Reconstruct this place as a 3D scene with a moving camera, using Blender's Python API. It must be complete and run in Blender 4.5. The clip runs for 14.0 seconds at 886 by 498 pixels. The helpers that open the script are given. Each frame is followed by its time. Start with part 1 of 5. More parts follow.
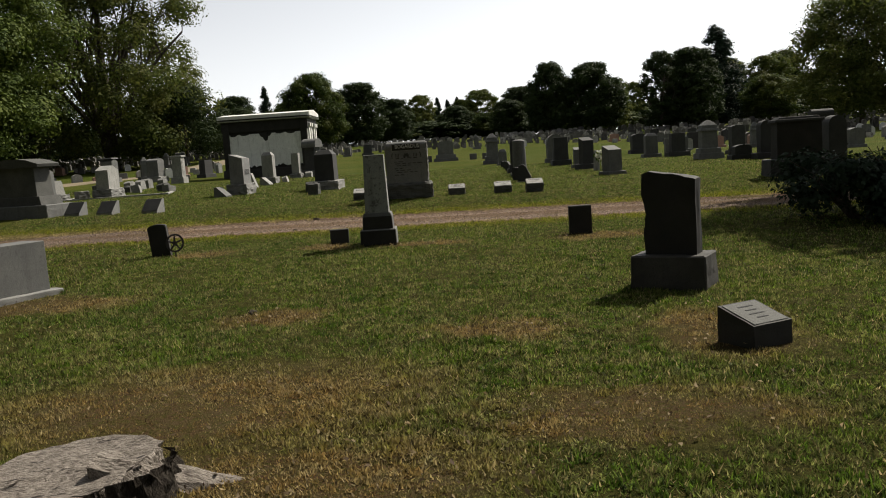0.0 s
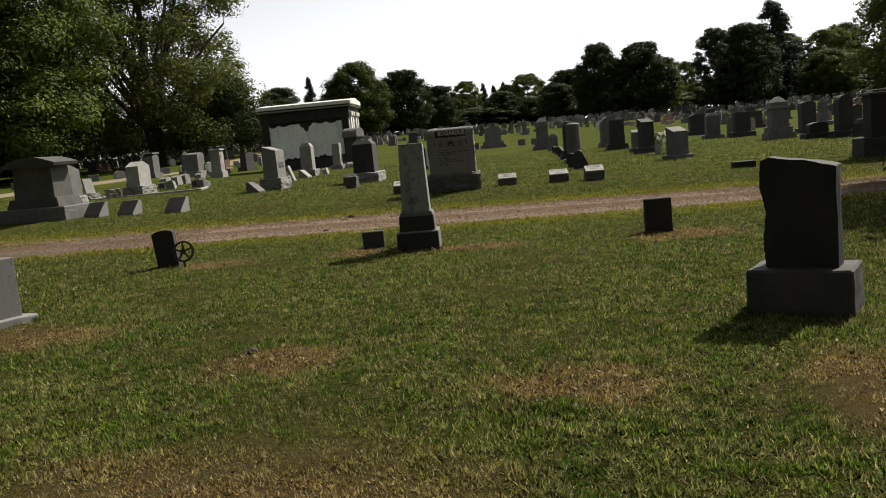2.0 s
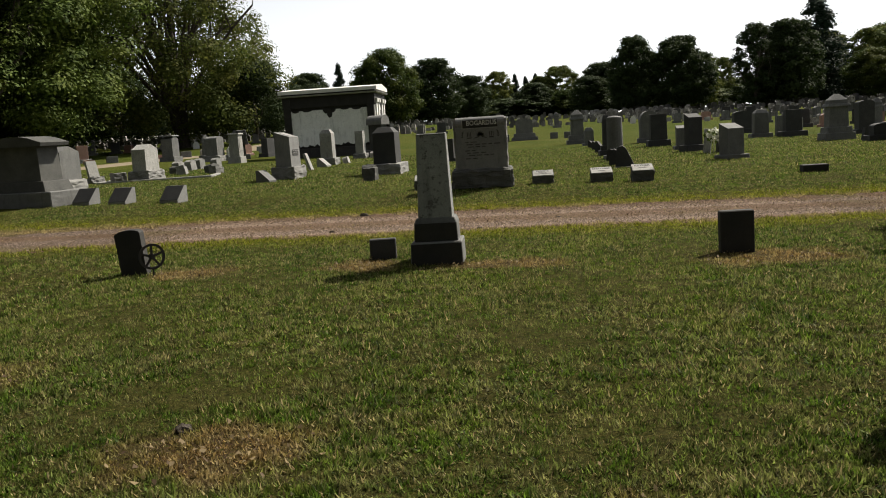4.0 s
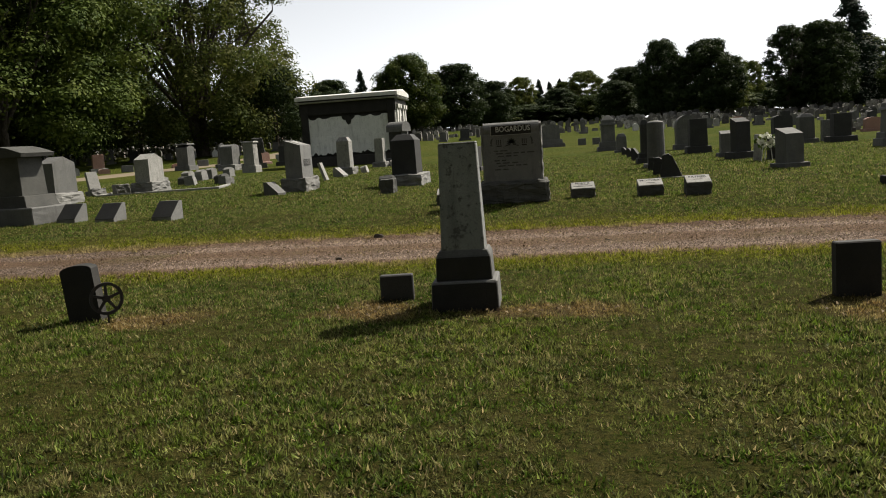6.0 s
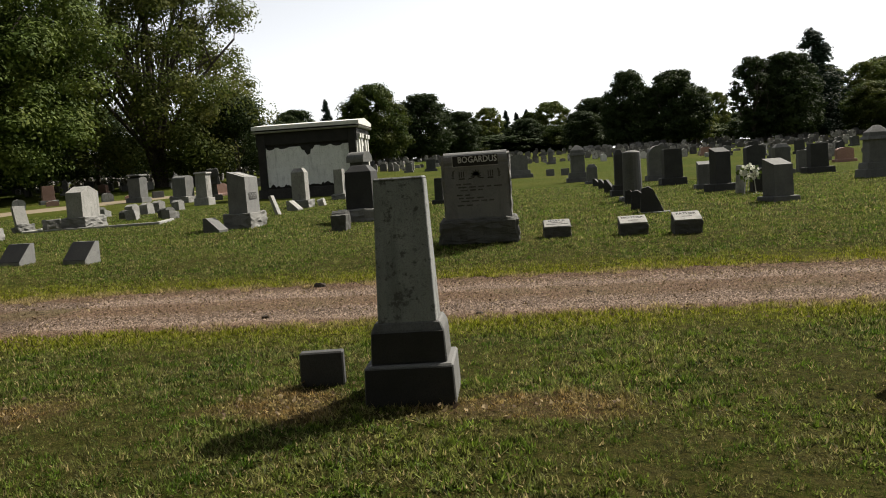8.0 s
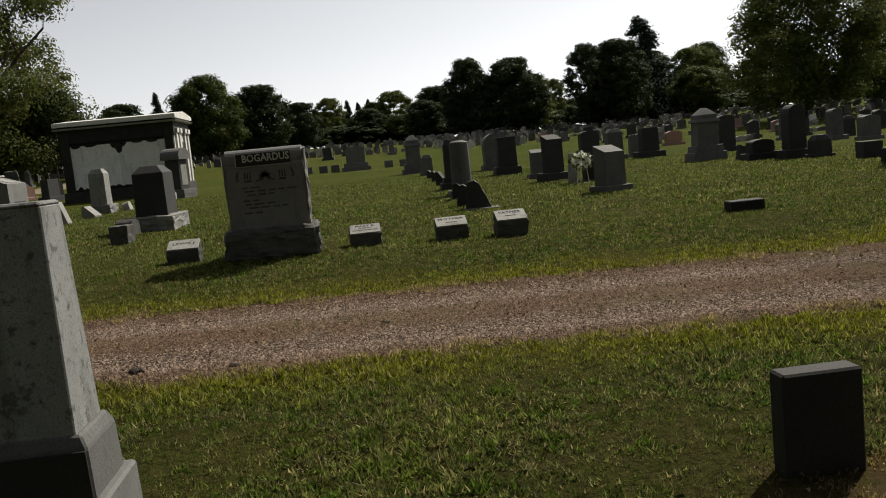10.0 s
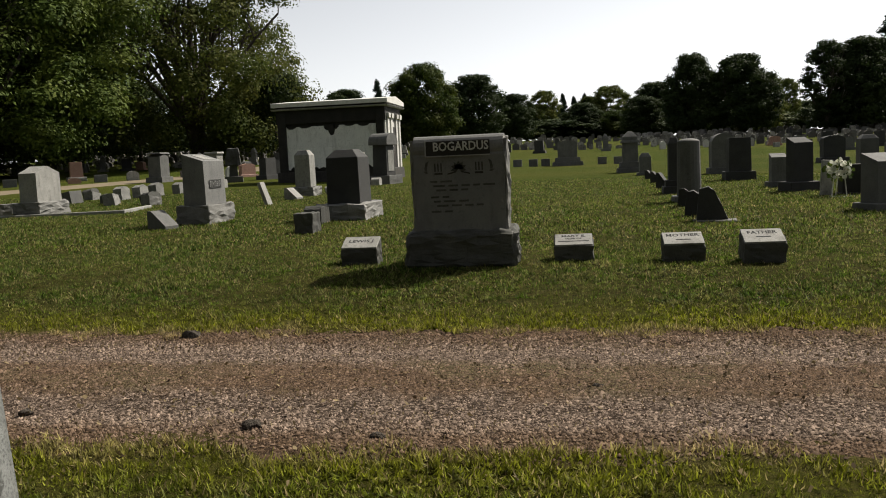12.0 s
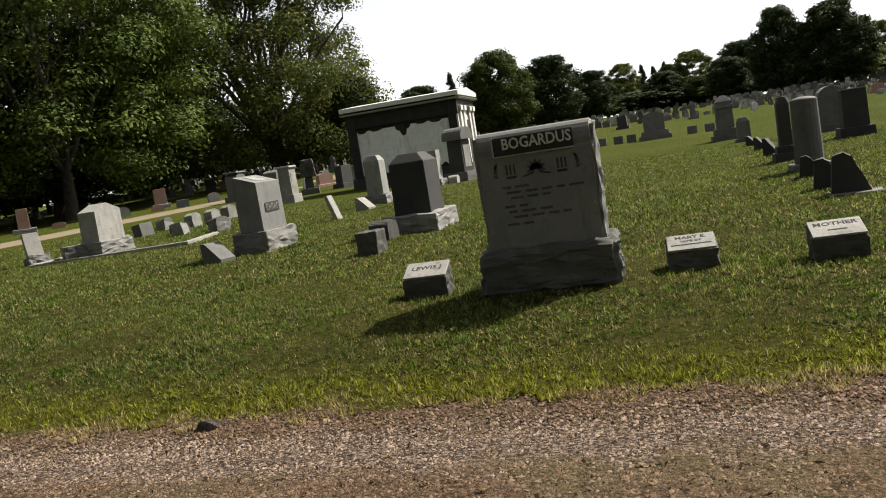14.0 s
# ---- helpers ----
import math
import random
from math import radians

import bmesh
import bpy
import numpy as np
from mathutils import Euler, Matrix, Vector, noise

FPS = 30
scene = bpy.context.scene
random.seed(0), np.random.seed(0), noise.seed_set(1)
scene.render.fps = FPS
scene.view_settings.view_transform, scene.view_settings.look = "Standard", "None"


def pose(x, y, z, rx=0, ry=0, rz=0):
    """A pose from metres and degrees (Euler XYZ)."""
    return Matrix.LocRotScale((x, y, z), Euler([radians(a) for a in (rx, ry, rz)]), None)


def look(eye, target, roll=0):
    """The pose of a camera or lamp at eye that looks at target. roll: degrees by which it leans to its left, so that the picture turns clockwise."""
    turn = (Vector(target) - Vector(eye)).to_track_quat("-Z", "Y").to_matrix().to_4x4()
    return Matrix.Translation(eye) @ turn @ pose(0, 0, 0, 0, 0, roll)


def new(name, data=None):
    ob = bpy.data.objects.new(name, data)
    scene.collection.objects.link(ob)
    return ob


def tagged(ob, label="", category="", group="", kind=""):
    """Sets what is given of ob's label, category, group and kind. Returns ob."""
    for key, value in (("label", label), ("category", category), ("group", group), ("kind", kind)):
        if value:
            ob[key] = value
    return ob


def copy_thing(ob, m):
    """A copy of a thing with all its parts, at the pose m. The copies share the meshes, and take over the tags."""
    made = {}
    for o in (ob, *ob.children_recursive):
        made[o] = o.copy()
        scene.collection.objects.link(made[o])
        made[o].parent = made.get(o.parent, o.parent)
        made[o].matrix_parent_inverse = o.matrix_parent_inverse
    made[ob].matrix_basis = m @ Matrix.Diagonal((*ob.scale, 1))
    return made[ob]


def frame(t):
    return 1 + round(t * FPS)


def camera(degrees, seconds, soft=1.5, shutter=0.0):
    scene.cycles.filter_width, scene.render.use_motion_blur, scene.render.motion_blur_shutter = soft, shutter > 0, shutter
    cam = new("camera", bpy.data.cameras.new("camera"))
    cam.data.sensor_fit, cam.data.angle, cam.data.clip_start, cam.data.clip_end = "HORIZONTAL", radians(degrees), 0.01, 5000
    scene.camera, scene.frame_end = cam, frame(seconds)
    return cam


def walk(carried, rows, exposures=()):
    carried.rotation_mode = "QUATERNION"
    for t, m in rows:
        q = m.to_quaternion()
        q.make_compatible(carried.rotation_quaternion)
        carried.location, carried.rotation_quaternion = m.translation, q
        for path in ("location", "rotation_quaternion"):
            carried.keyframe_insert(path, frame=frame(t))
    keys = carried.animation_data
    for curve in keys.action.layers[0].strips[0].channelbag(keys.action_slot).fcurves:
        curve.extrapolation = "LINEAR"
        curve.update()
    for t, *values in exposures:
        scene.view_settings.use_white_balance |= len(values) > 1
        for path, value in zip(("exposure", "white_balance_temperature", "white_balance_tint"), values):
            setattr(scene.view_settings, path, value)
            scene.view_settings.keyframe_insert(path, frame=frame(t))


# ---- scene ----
cam = camera(53.8, 14.0, 1.0)
METRES, EYE, TILT, LEAN, TURN = 13.9, 1.5, 0.0, 0.0, 0.0
ROWS = [
    (0.0, 0.0, 0.0, 0.0, -0.43, -6.32, 3.89),
    (0.5, 0.0017, 0.0358, 0.0008, 2.57, -4.77, 5.22),
    (1.0, -0.0017, 0.0748, 0.0014, -0.77, -5.53, 4.99),
    (1.5, -0.0017, 0.1108, -0.0002, -0.7, -6.65, 5.35),
    (2.0, -0.0014, 0.1447, -0.0, 2.62, -6.91, 5.29),
    (2.5, -0.0029, 0.1852, 0.0005, -1.5, -7.5, 4.08),
    (3.0, 0.0001, 0.2236, 0.0021, -0.54, -5.48, 4.12),
    (3.5, -0.0041, 0.2603, 0.0, 3.14, -7.44, 3.38),
    (6.0, -0.023, 0.4401, 0.002, 6.01, -6.86, 3.93),
    (6.5, -0.0329, 0.477, 0.0043, 4.67, -4.33, 2.31),
    (7.0, -0.0327, 0.5117, 0.004, 2.74, -1.44, 4.76),
    (7.5, -0.0305, 0.5424, 0.0031, 4.6, -4.07, 3.34),
    (10.0, 0.0245, 0.7087, 0.0056, -6.06, -6.48, 5.57),
    (10.5, 0.0328, 0.746, 0.0041, -9.9, -5.14, 1.79),
    (11.0, 0.0391, 0.783, 0.0027, -10.57, -3.36, 2.24),
    (11.5, 0.0318, 0.8181, 0.0012, 8.85, -6.83, 4.09),
    (12.0, 0.0242, 0.852, 0.0058, 7.71, -5.91, 2.62),
    (12.5, 0.0197, 0.8876, 0.0084, 15.92, -2.12, 8.44),
    (13.0, 0.0129, 0.9182, 0.0069, 15.96, -5.17, 6.98),
    (13.5, 0.0108, 0.9511, 0.0113, 6.49, -6.11, 6.64),
    (14.0, 0.0131, 0.98, 0.013, 13.04, -6.03, 8.81),
]
walk(cam, [(t, pose(0, 0, EYE, TILT, LEAN, TURN) @ pose(METRES * x, METRES * y, METRES * z, 90 + pitch, roll, yaw)) for t, x, y, z, yaw, pitch, roll in ROWS],
     [(0.0, 0.45), (0.5, 0.23), (1.0, 0.20), (1.5, 0.44), (2.0, 0.63), (2.5, 0.42), (3.0, 0.20), (3.5, 0.72), (6.0, 0.55), (6.5, 0.30), (7.0, 0.12), (7.5, 0.80),
      (10.0, 0.16), (10.5, 0.10), (11.0, -0.05), (11.5, 0.65), (12.0, 0.42), (12.5, 0.50), (13.0, 0.90), (13.5, 0.68), (14.0, 0.90)])

# ---- light ----
SUN_AZ, SUN_EL = 44.0, 46.0
world = bpy.data.worlds.new("sky")
scene.world = world
world.use_nodes = True
wn, wl = world.node_tree.nodes, world.node_tree.links
sky = wn.new("ShaderNodeTexSky")
sky.sky_type, sky.sun_disc = "NISHITA", False
sky.sun_elevation, sky.sun_rotation = radians(SUN_EL), radians(SUN_AZ)
sky.air_density, sky.dust_density, sky.ozone_density = 1.0, 4.0, 1.0
sky.altitude = 1500
gray = wn.new("ShaderNodeRGBToBW")
wl.new(sky.outputs[0], gray.inputs[0])
haze = wn.new("ShaderNodeMix")
haze.data_type = "RGBA"
haze.inputs[0].default_value = 0.88
wl.new(sky.outputs[0], haze.inputs[6])
wl.new(gray.outputs[0], haze.inputs[7])
wl.new(haze.outputs[2], wn["Background"].inputs["Color"])
wn["Background"].inputs["Strength"].default_value = 0.132

sun_data = bpy.data.lights.new("sun", "SUN")
sun_data.energy, sun_data.angle, sun_data.color = 5.0, radians(0.5), (1.0, 0.93, 0.80)
sun = new("sun", sun_data)
_az, _el = radians(SUN_AZ), radians(SUN_EL)
SUN_DIR = Vector((math.sin(_az) * math.cos(_el), math.cos(_az) * math.cos(_el), math.sin(_el)))
sun.matrix_world = look(SUN_DIR * 80, (0, 0, 0))


# ---- ground height ----
GY = [-60, 0, 8, 13, 18, 18.5, 20.6, 27, 40, 50, 70, 90, 120, 150, 220, 400]
GZ = [0, 0, 0.05, 0.165, 0.22, 0.25, 0.45, 0.57, 0.66, 0.75, 0.95, 1.7, 3.1, 3.7, 4.6, 6]


def ground_z(x, y):
    """Height of the lawn: it rises gently from the eye's start, with a low bank past the lane."""
    y = np.asarray(y, dtype=float)
    s = np.clip((y - 30) / 40, 0.25, 4)
    base = sum(np.interp(y + k * s, GY, GZ) for k in (-1.0, -0.5, 0.0, 0.5, 1.0)) / 5
    return base - 0.011 * np.clip(x, -25, 25) * np.clip((y + 2) / 12, 0, 1)


def gz(x, y):
    return float(ground_z(x, y))


def lane_y(x):
    """Middle line of the gravel lane."""
    x = np.clip(x, -14, 14)
    return 17.08 - 0.012 * x - 0.02 * np.clip(-x - 3, 0, 6) ** 2


LANE_HALF = 1.24


# ---- materials ----
def material(name, rough=0.85, metal=0.0, spec=0.3):
    m = bpy.data.materials.new(name)
    m.use_nodes = True
    b = m.node_tree.nodes["Principled BSDF"]
    b.inputs["Roughness"].default_value, b.inputs["Metallic"].default_value = rough, metal
    b.inputs["Specular IOR Level"].default_value = spec
    return m, m.node_tree.nodes, m.node_tree.links, b


def rgb(c):
    return (*c, 1.0)


def noise_node(n, l, coord, scale, detail=4.0, rough=0.6, stretch=None):
    t = n.new("ShaderNodeTexNoise")
    t.inputs["Scale"].default_value, t.inputs["Detail"].default_value = scale, detail
    t.inputs["Roughness"].default_value = rough
    if stretch:
        mp = n.new("ShaderNodeMapping")
        mp.inputs["Scale"].default_value = stretch
        l.new(coord, mp.inputs["Vector"])
        coord = mp.outputs[0]
    l.new(coord, t.inputs["Vector"])
    return t.outputs["Fac"]


def ramp(n, l, fac, lo, hi):
    r = n.new("ShaderNodeMapRange")
    r.inputs["From Min"].default_value, r.inputs["From Max"].default_value = lo, hi
    l.new(fac, r.inputs["Value"])
    return r.outputs[0]


def mix(n, l, fac, a, b, kind="MIX"):
    m = n.new("ShaderNodeMix")
    m.data_type, m.blend_type = "RGBA", kind
    for sock, v in ((m.inputs[0], fac), (m.inputs[6], a), (m.inputs[7], b)):
        if isinstance(v, (int, float)):
            sock.default_value = v
        elif isinstance(v, tuple):
            sock.default_value = rgb(v)
        else:
            l.new(v, sock)
    return m.outputs[2]


def bump(n, l, bsdf, height, strength, dist):
    b = n.new("ShaderNodeBump")
    b.inputs["Strength"].default_value, b.inputs["Distance"].default_value = strength, dist
    l.new(height, b.inputs["Height"])
    l.new(b.outputs[0], bsdf.inputs["Normal"])


def position(n):
    return n.new("ShaderNodeNewGeometry").outputs["Position"]


def stone_material(name, c1, c2, stain=(0.05, 0.05, 0.045), stains=0.5, speck=0.25, rough=0.8, relief=0.004, streaks=True, spots=0.57):
    """Granite or marble: grain, cloudy tone, weather streaks that run down, lichen spots."""
    m, n, l, b = material(name, rough)
    p = position(n)
    cloud = ramp(n, l, noise_node(n, l, p, 3.1), 0.3, 0.7)
    col = mix(n, l, cloud, c1, c2)
    grain = noise_node(n, l, p, 160, 2.0, 0.8)
    dark = tuple(v * (1 - speck) for v in c1)
    col = mix(n, l, ramp(n, l, grain, 0.5, 0.62), col, dark)
    streak = ramp(n, l, noise_node(n, l, p, 2.2, 5.0, 0.65, (3.0, 3.0, 0.55)), 0.52, 0.74)
    fleck = ramp(n, l, noise_node(n, l, p, 19, 4.0, 0.7), spots, spots + 0.11)
    both = n.new("ShaderNodeMath")
    both.operation, both.use_clamp = "ADD", True
    both.inputs[0].default_value = 0.0
    if streaks:
        l.new(streak, both.inputs[0])
    l.new(fleck, both.inputs[1])
    amount = n.new("ShaderNodeMath")
    amount.operation = "MULTIPLY"
    amount.inputs[1].default_value = stains
    l.new(both.outputs[0], amount.inputs[0])
    col = mix(n, l, amount.outputs[0], col, stain)
    oi = n.new("ShaderNodeObjectInfo")
    tone = n.new("ShaderNodeMapRange")
    tone.inputs["To Min"].default_value, tone.inputs["To Max"].default_value = 0.8, 1.1
    l.new(oi.outputs["Random"], tone.inputs["Value"])
    hs = n.new("ShaderNodeHueSaturation")
    l.new(tone.outputs[0], hs.inputs["Value"])
    l.new(col, hs.inputs["Color"])
    l.new(hs.outputs[0], b.inputs["Base Color"])
    bump(n, l, b, noise_node(n, l, p, 45, 5.0, 0.7), 0.6, relief)
    return m


GRAY = stone_material("gray granite", (0.105, 0.105, 0.102), (0.16, 0.157, 0.148))
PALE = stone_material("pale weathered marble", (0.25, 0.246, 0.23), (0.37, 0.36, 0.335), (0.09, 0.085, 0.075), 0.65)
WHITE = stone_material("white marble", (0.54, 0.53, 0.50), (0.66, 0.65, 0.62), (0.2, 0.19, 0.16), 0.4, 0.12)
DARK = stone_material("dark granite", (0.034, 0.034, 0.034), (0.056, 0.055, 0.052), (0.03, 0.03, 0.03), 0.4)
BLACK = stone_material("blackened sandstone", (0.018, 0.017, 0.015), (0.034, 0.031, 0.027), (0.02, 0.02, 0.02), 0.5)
RED = stone_material("red granite", (0.30, 0.17, 0.13), (0.36, 0.22, 0.17), (0.1, 0.06, 0.05), 0.3, rough=0.45)
ROCK = stone_material("rock-faced granite", (0.165, 0.163, 0.155), (0.265, 0.257, 0.24), (0.08, 0.08, 0.07), 0.4, relief=0.008, streaks=False)
OBELISK = stone_material("streaked gray marble", (0.165, 0.17, 0.165), (0.245, 0.25, 0.24), (0.05, 0.05, 0.045), 0.85, spots=0.545)
FAR_STONE, n, l, b = material("mixed weathered far stones", 0.85)
isl = n.new("ShaderNodeNewGeometry").outputs["Random Per Island"]
tone = n.new("ShaderNodeMath")
tone.operation = "POWER"
tone.inputs[1].default_value = 2.0
l.new(isl, tone.inputs[0])
col = mix(n, l, tone.outputs[0], (0.05, 0.05, 0.05), (0.45, 0.43, 0.40))
col = mix(n, l, ramp(n, l, noise_node(n, l, position(n), 4, 4.0), 0.45, 0.65), col, (0.10, 0.09, 0.08))
l.new(col, b.inputs["Base Color"])
INK = material("painted letter recess", 0.9)[0]
INK.node_tree.nodes["Principled BSDF"].inputs["Base Color"].default_value = rgb((0.03, 0.03, 0.03))
IRON = stone_material("rusted black iron", (0.02, 0.02, 0.02), (0.04, 0.03, 0.025), (0.08, 0.04, 0.02), 0.3, rough=0.6)
PLASTER = stone_material("white rendered wall", (0.70, 0.70, 0.685), (0.82, 0.82, 0.80), (0.12, 0.12, 0.11), 0.4, 0.08)
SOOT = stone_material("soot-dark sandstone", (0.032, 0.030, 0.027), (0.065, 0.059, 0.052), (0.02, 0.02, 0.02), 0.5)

LIGHT = stone_material("light gray granite", (0.175, 0.175, 0.171), (0.25, 0.247, 0.237), (0.07, 0.07, 0.065), 0.4)
# ROCK darkened to its tone in shade, with mossy flecks
SHADED_ROCK = stone_material("mossy rock-faced granite, darkened for shade", (0.055, 0.055, 0.05), (0.10, 0.098, 0.088), (0.025, 0.028, 0.02), 0.5, relief=0.008, streaks=False)

# bare or dry patches of the lawn: centre x, y and half sizes
PATCHES = ((-1.55, 5.3, 1.5, 1.0), (-0.7, 3.9, 1.0, 0.7), (2.1, 6.5, 0.55, 0.9), (-0.35, 12.9, 0.75, 0.3), (-1.75, 13.15, 0.4, 0.35),
           (2.35, 12.75, 0.75, 0.4), (-3.6, 13.1, 0.5, 0.4), (-4.4, 9.4, 1.1, 0.5), (1.0, 4.6, 0.9, 0.5), (-1.6, 8.0, 0.5, 0.4), (0.4, 7.0, 0.6, 0.35))


def lawn_color(n, l, greens, drys, bare, lush):
    """Lawn tone from large mottling, dry thatch, bare patches and the greener lush edge along the lane."""
    p = position(n)
    wobble = n.new("ShaderNodeTexNoise")
    wobble.inputs["Scale"].default_value = 2.6
    wobble.inputs["Detail"].default_value = 5
    l.new(p, wobble.inputs["Vector"])
    off = n.new("ShaderNodeVectorMath")
    off.operation = "MULTIPLY_ADD"
    off.inputs[1].default_value, off.inputs[2].default_value = (1.1, 1.1, 0), (-0.55, -0.55, 0)
    l.new(wobble.outputs["Color"], off.inputs[0])
    warped = n.new("ShaderNodeVectorMath")
    l.new(p, warped.inputs[0])
    l.new(off.outputs[0], warped.inputs[1])
    best = None
    for x, y, rx, ry in PATCHES:
        mp = n.new("ShaderNodeMapping")
        mp.vector_type = "POINT"
        mp.inputs["Location"].default_value = (-x / rx, -y / ry, 0)
        mp.inputs["Scale"].default_value = (1 / rx, 1 / ry, 0)
        l.new(warped.outputs[0], mp.inputs["Vector"])
        ln = n.new("ShaderNodeVectorMath")
        ln.operation = "LENGTH"
        l.new(mp.outputs[0], ln.inputs[0])
        f = ramp(n, l, ln.outputs["Value"], 1.25, 0.55)
        if best is None:
            best = f
        else:
            mx = n.new("ShaderNodeMath")
            mx.operation = "MAXIMUM"
            l.new(best, mx.inputs[0])
            l.new(f, mx.inputs[1])
            best = mx.outputs[0]
    big = ramp(n, l, noise_node(n, l, p, 0.55, 5.0, 0.62), 0.36, 0.66)
    fine = ramp(n, l, noise_node(n, l, p, 5.5, 4.0, 0.7), 0.42, 0.7)
    green = mix(n, l, big, greens[0], greens[1])
    green = mix(n, l, ramp(n, l, noise_node(n, l, p, 1.4, 4.0), 0.42, 0.64), green, greens[2])
    col = mix(n, l, fine, green, mix(n, l, 0.55, green, drys[0]))
    across = n.new("ShaderNodeVectorMath")
    across.operation = "DOT_PRODUCT"
    across.inputs[1].default_value = (0.012, 1.0, 0.0)
    l.new(warped.outputs[0], across.inputs[0])
    side = n.new("ShaderNodeMath")
    side.operation = "SUBTRACT"
    side.inputs[1].default_value = 17.08
    l.new(across.outputs["Value"], side.inputs[0])
    gap = n.new("ShaderNodeMath")
    gap.operation = "ABSOLUTE"
    l.new(side.outputs[0], gap.inputs[0])
    col = mix(n, l, ramp(n, l, gap.outputs[0], 2.3, 1.55), col, lush)
    col = mix(n, l, ramp(n, l, gap.outputs[0], 1.45, 1.15), col, drys[1])
    clump = n.new("ShaderNodeMapRange")
    clump.inputs["From Min"].default_value, clump.inputs["From Max"].default_value = 0.36, 0.64
    clump.inputs["To Min"].default_value, clump.inputs["To Max"].default_value = 0.4, 1.5
    l.new(noise_node(n, l, p, 19, 3.0, 0.65), clump.inputs["Value"])
    vary = n.new("ShaderNodeHueSaturation")
    l.new(clump.outputs[0], vary.inputs["Value"])
    l.new(col, vary.inputs["Color"])
    col = vary.outputs[0]
    strength = n.new("ShaderNodeMath")
    strength.operation = "MULTIPLY"
    strength.inputs[1].default_value = 0.72
    l.new(best, strength.inputs[0])
    return p, mix(n, l, strength.outputs[0], col, mix(n, l, fine, bare, drys[1])), best


LAWN, n, l, b = material("mown lawn soil and thatch", 1.0, spec=0.02)
p, col, _ = lawn_color(n, l, ((0.026, 0.036, 0.006), (0.038, 0.044, 0.008), (0.024, 0.032, 0.005)),
                       ((0.08, 0.06, 0.03), (0.11, 0.080, 0.046)), (0.105, 0.056, 0.036), (0.07, 0.074, 0.010))
thatch = mix(n, l, ramp(n, l, noise_node(n, l, p, 95, 3.0, 0.75), 0.36, 0.62), (0.030, 0.036, 0.006), (0.100, 0.082, 0.026))
col = mix(n, l, ramp(n, l, noise_node(n, l, p, 31, 4.0, 0.75), 0.42, 0.6), col, thatch)
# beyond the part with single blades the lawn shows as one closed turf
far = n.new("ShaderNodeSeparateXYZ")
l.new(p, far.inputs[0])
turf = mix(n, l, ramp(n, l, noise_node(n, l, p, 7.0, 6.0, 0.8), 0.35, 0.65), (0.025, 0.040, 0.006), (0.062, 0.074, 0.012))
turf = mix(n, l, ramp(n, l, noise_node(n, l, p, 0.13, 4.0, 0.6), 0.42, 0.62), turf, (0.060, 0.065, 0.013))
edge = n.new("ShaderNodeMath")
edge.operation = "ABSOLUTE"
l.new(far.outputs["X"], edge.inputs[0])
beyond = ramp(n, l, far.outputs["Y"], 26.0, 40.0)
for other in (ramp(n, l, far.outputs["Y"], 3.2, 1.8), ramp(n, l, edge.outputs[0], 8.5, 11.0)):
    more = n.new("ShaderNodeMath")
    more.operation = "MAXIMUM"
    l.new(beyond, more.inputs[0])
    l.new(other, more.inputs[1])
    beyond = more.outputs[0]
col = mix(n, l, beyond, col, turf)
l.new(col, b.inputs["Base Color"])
bump(n, l, b, noise_node(n, l, p, 38, 6.0, 0.75), 1.0, 0.05)


def leaf_material(name, a, c, dry, glow=0.45, lawn=False):
    """Thin leaves: colour by blade or leaf, and light that shines through."""
    m, n, l, b = material(name, 0.6 if lawn else 0.7, spec=0.12 if lawn else 0.10)
    isl = n.new("ShaderNodeNewGeometry").outputs["Random Per Island"]
    if lawn:
        p, col, _ = lawn_color(n, l, (a, c, tuple(v * 0.8 for v in a)), (dry, dry), tuple(v * q for v, q in zip(dry, (0.95, 0.72, 0.62))), (0.150, 0.160, 0.014))
        col = mix(n, l, ramp(n, l, isl, 0.86, 0.96), col, dry)
        each = n.new("ShaderNodeMapRange")
        each.inputs["To Min"].default_value, each.inputs["To Max"].default_value = 0.32, 2.1
        scatter = n.new("ShaderNodeMath")
        scatter.operation = "FRACT"
        many = n.new("ShaderNodeMath")
        many.operation = "MULTIPLY"
        many.inputs[1].default_value = 37.0
        l.new(isl, many.inputs[0])
        l.new(many.outputs[0], scatter.inputs[0])
        l.new(scatter.outputs[0], each.inputs["Value"])
        hv = n.new("ShaderNodeHueSaturation")
        l.new(each.outputs[0], hv.inputs["Value"])
        l.new(col, hv.inputs["Color"])
        col = hv.outputs[0]
    else:
        p = position(n)
        col = mix(n, l, isl, a, c)
        col = mix(n, l, ramp(n, l, noise_node(n, l, p, 0.35, 3.0), 0.45, 0.7), col, dry)
    l.new(col, b.inputs["Base Color"])
    tr = n.new("ShaderNodeBsdfTranslucent")
    l.new(col, tr.inputs["Color"])
    ms = n.new("ShaderNodeMixShader")
    ms.inputs[0].default_value = glow
    l.new(b.outputs[0], ms.inputs[1])
    l.new(tr.outputs[0], ms.inputs[2])
    l.new(ms.outputs[0], n["Material Output"].inputs["Surface"])
    return m


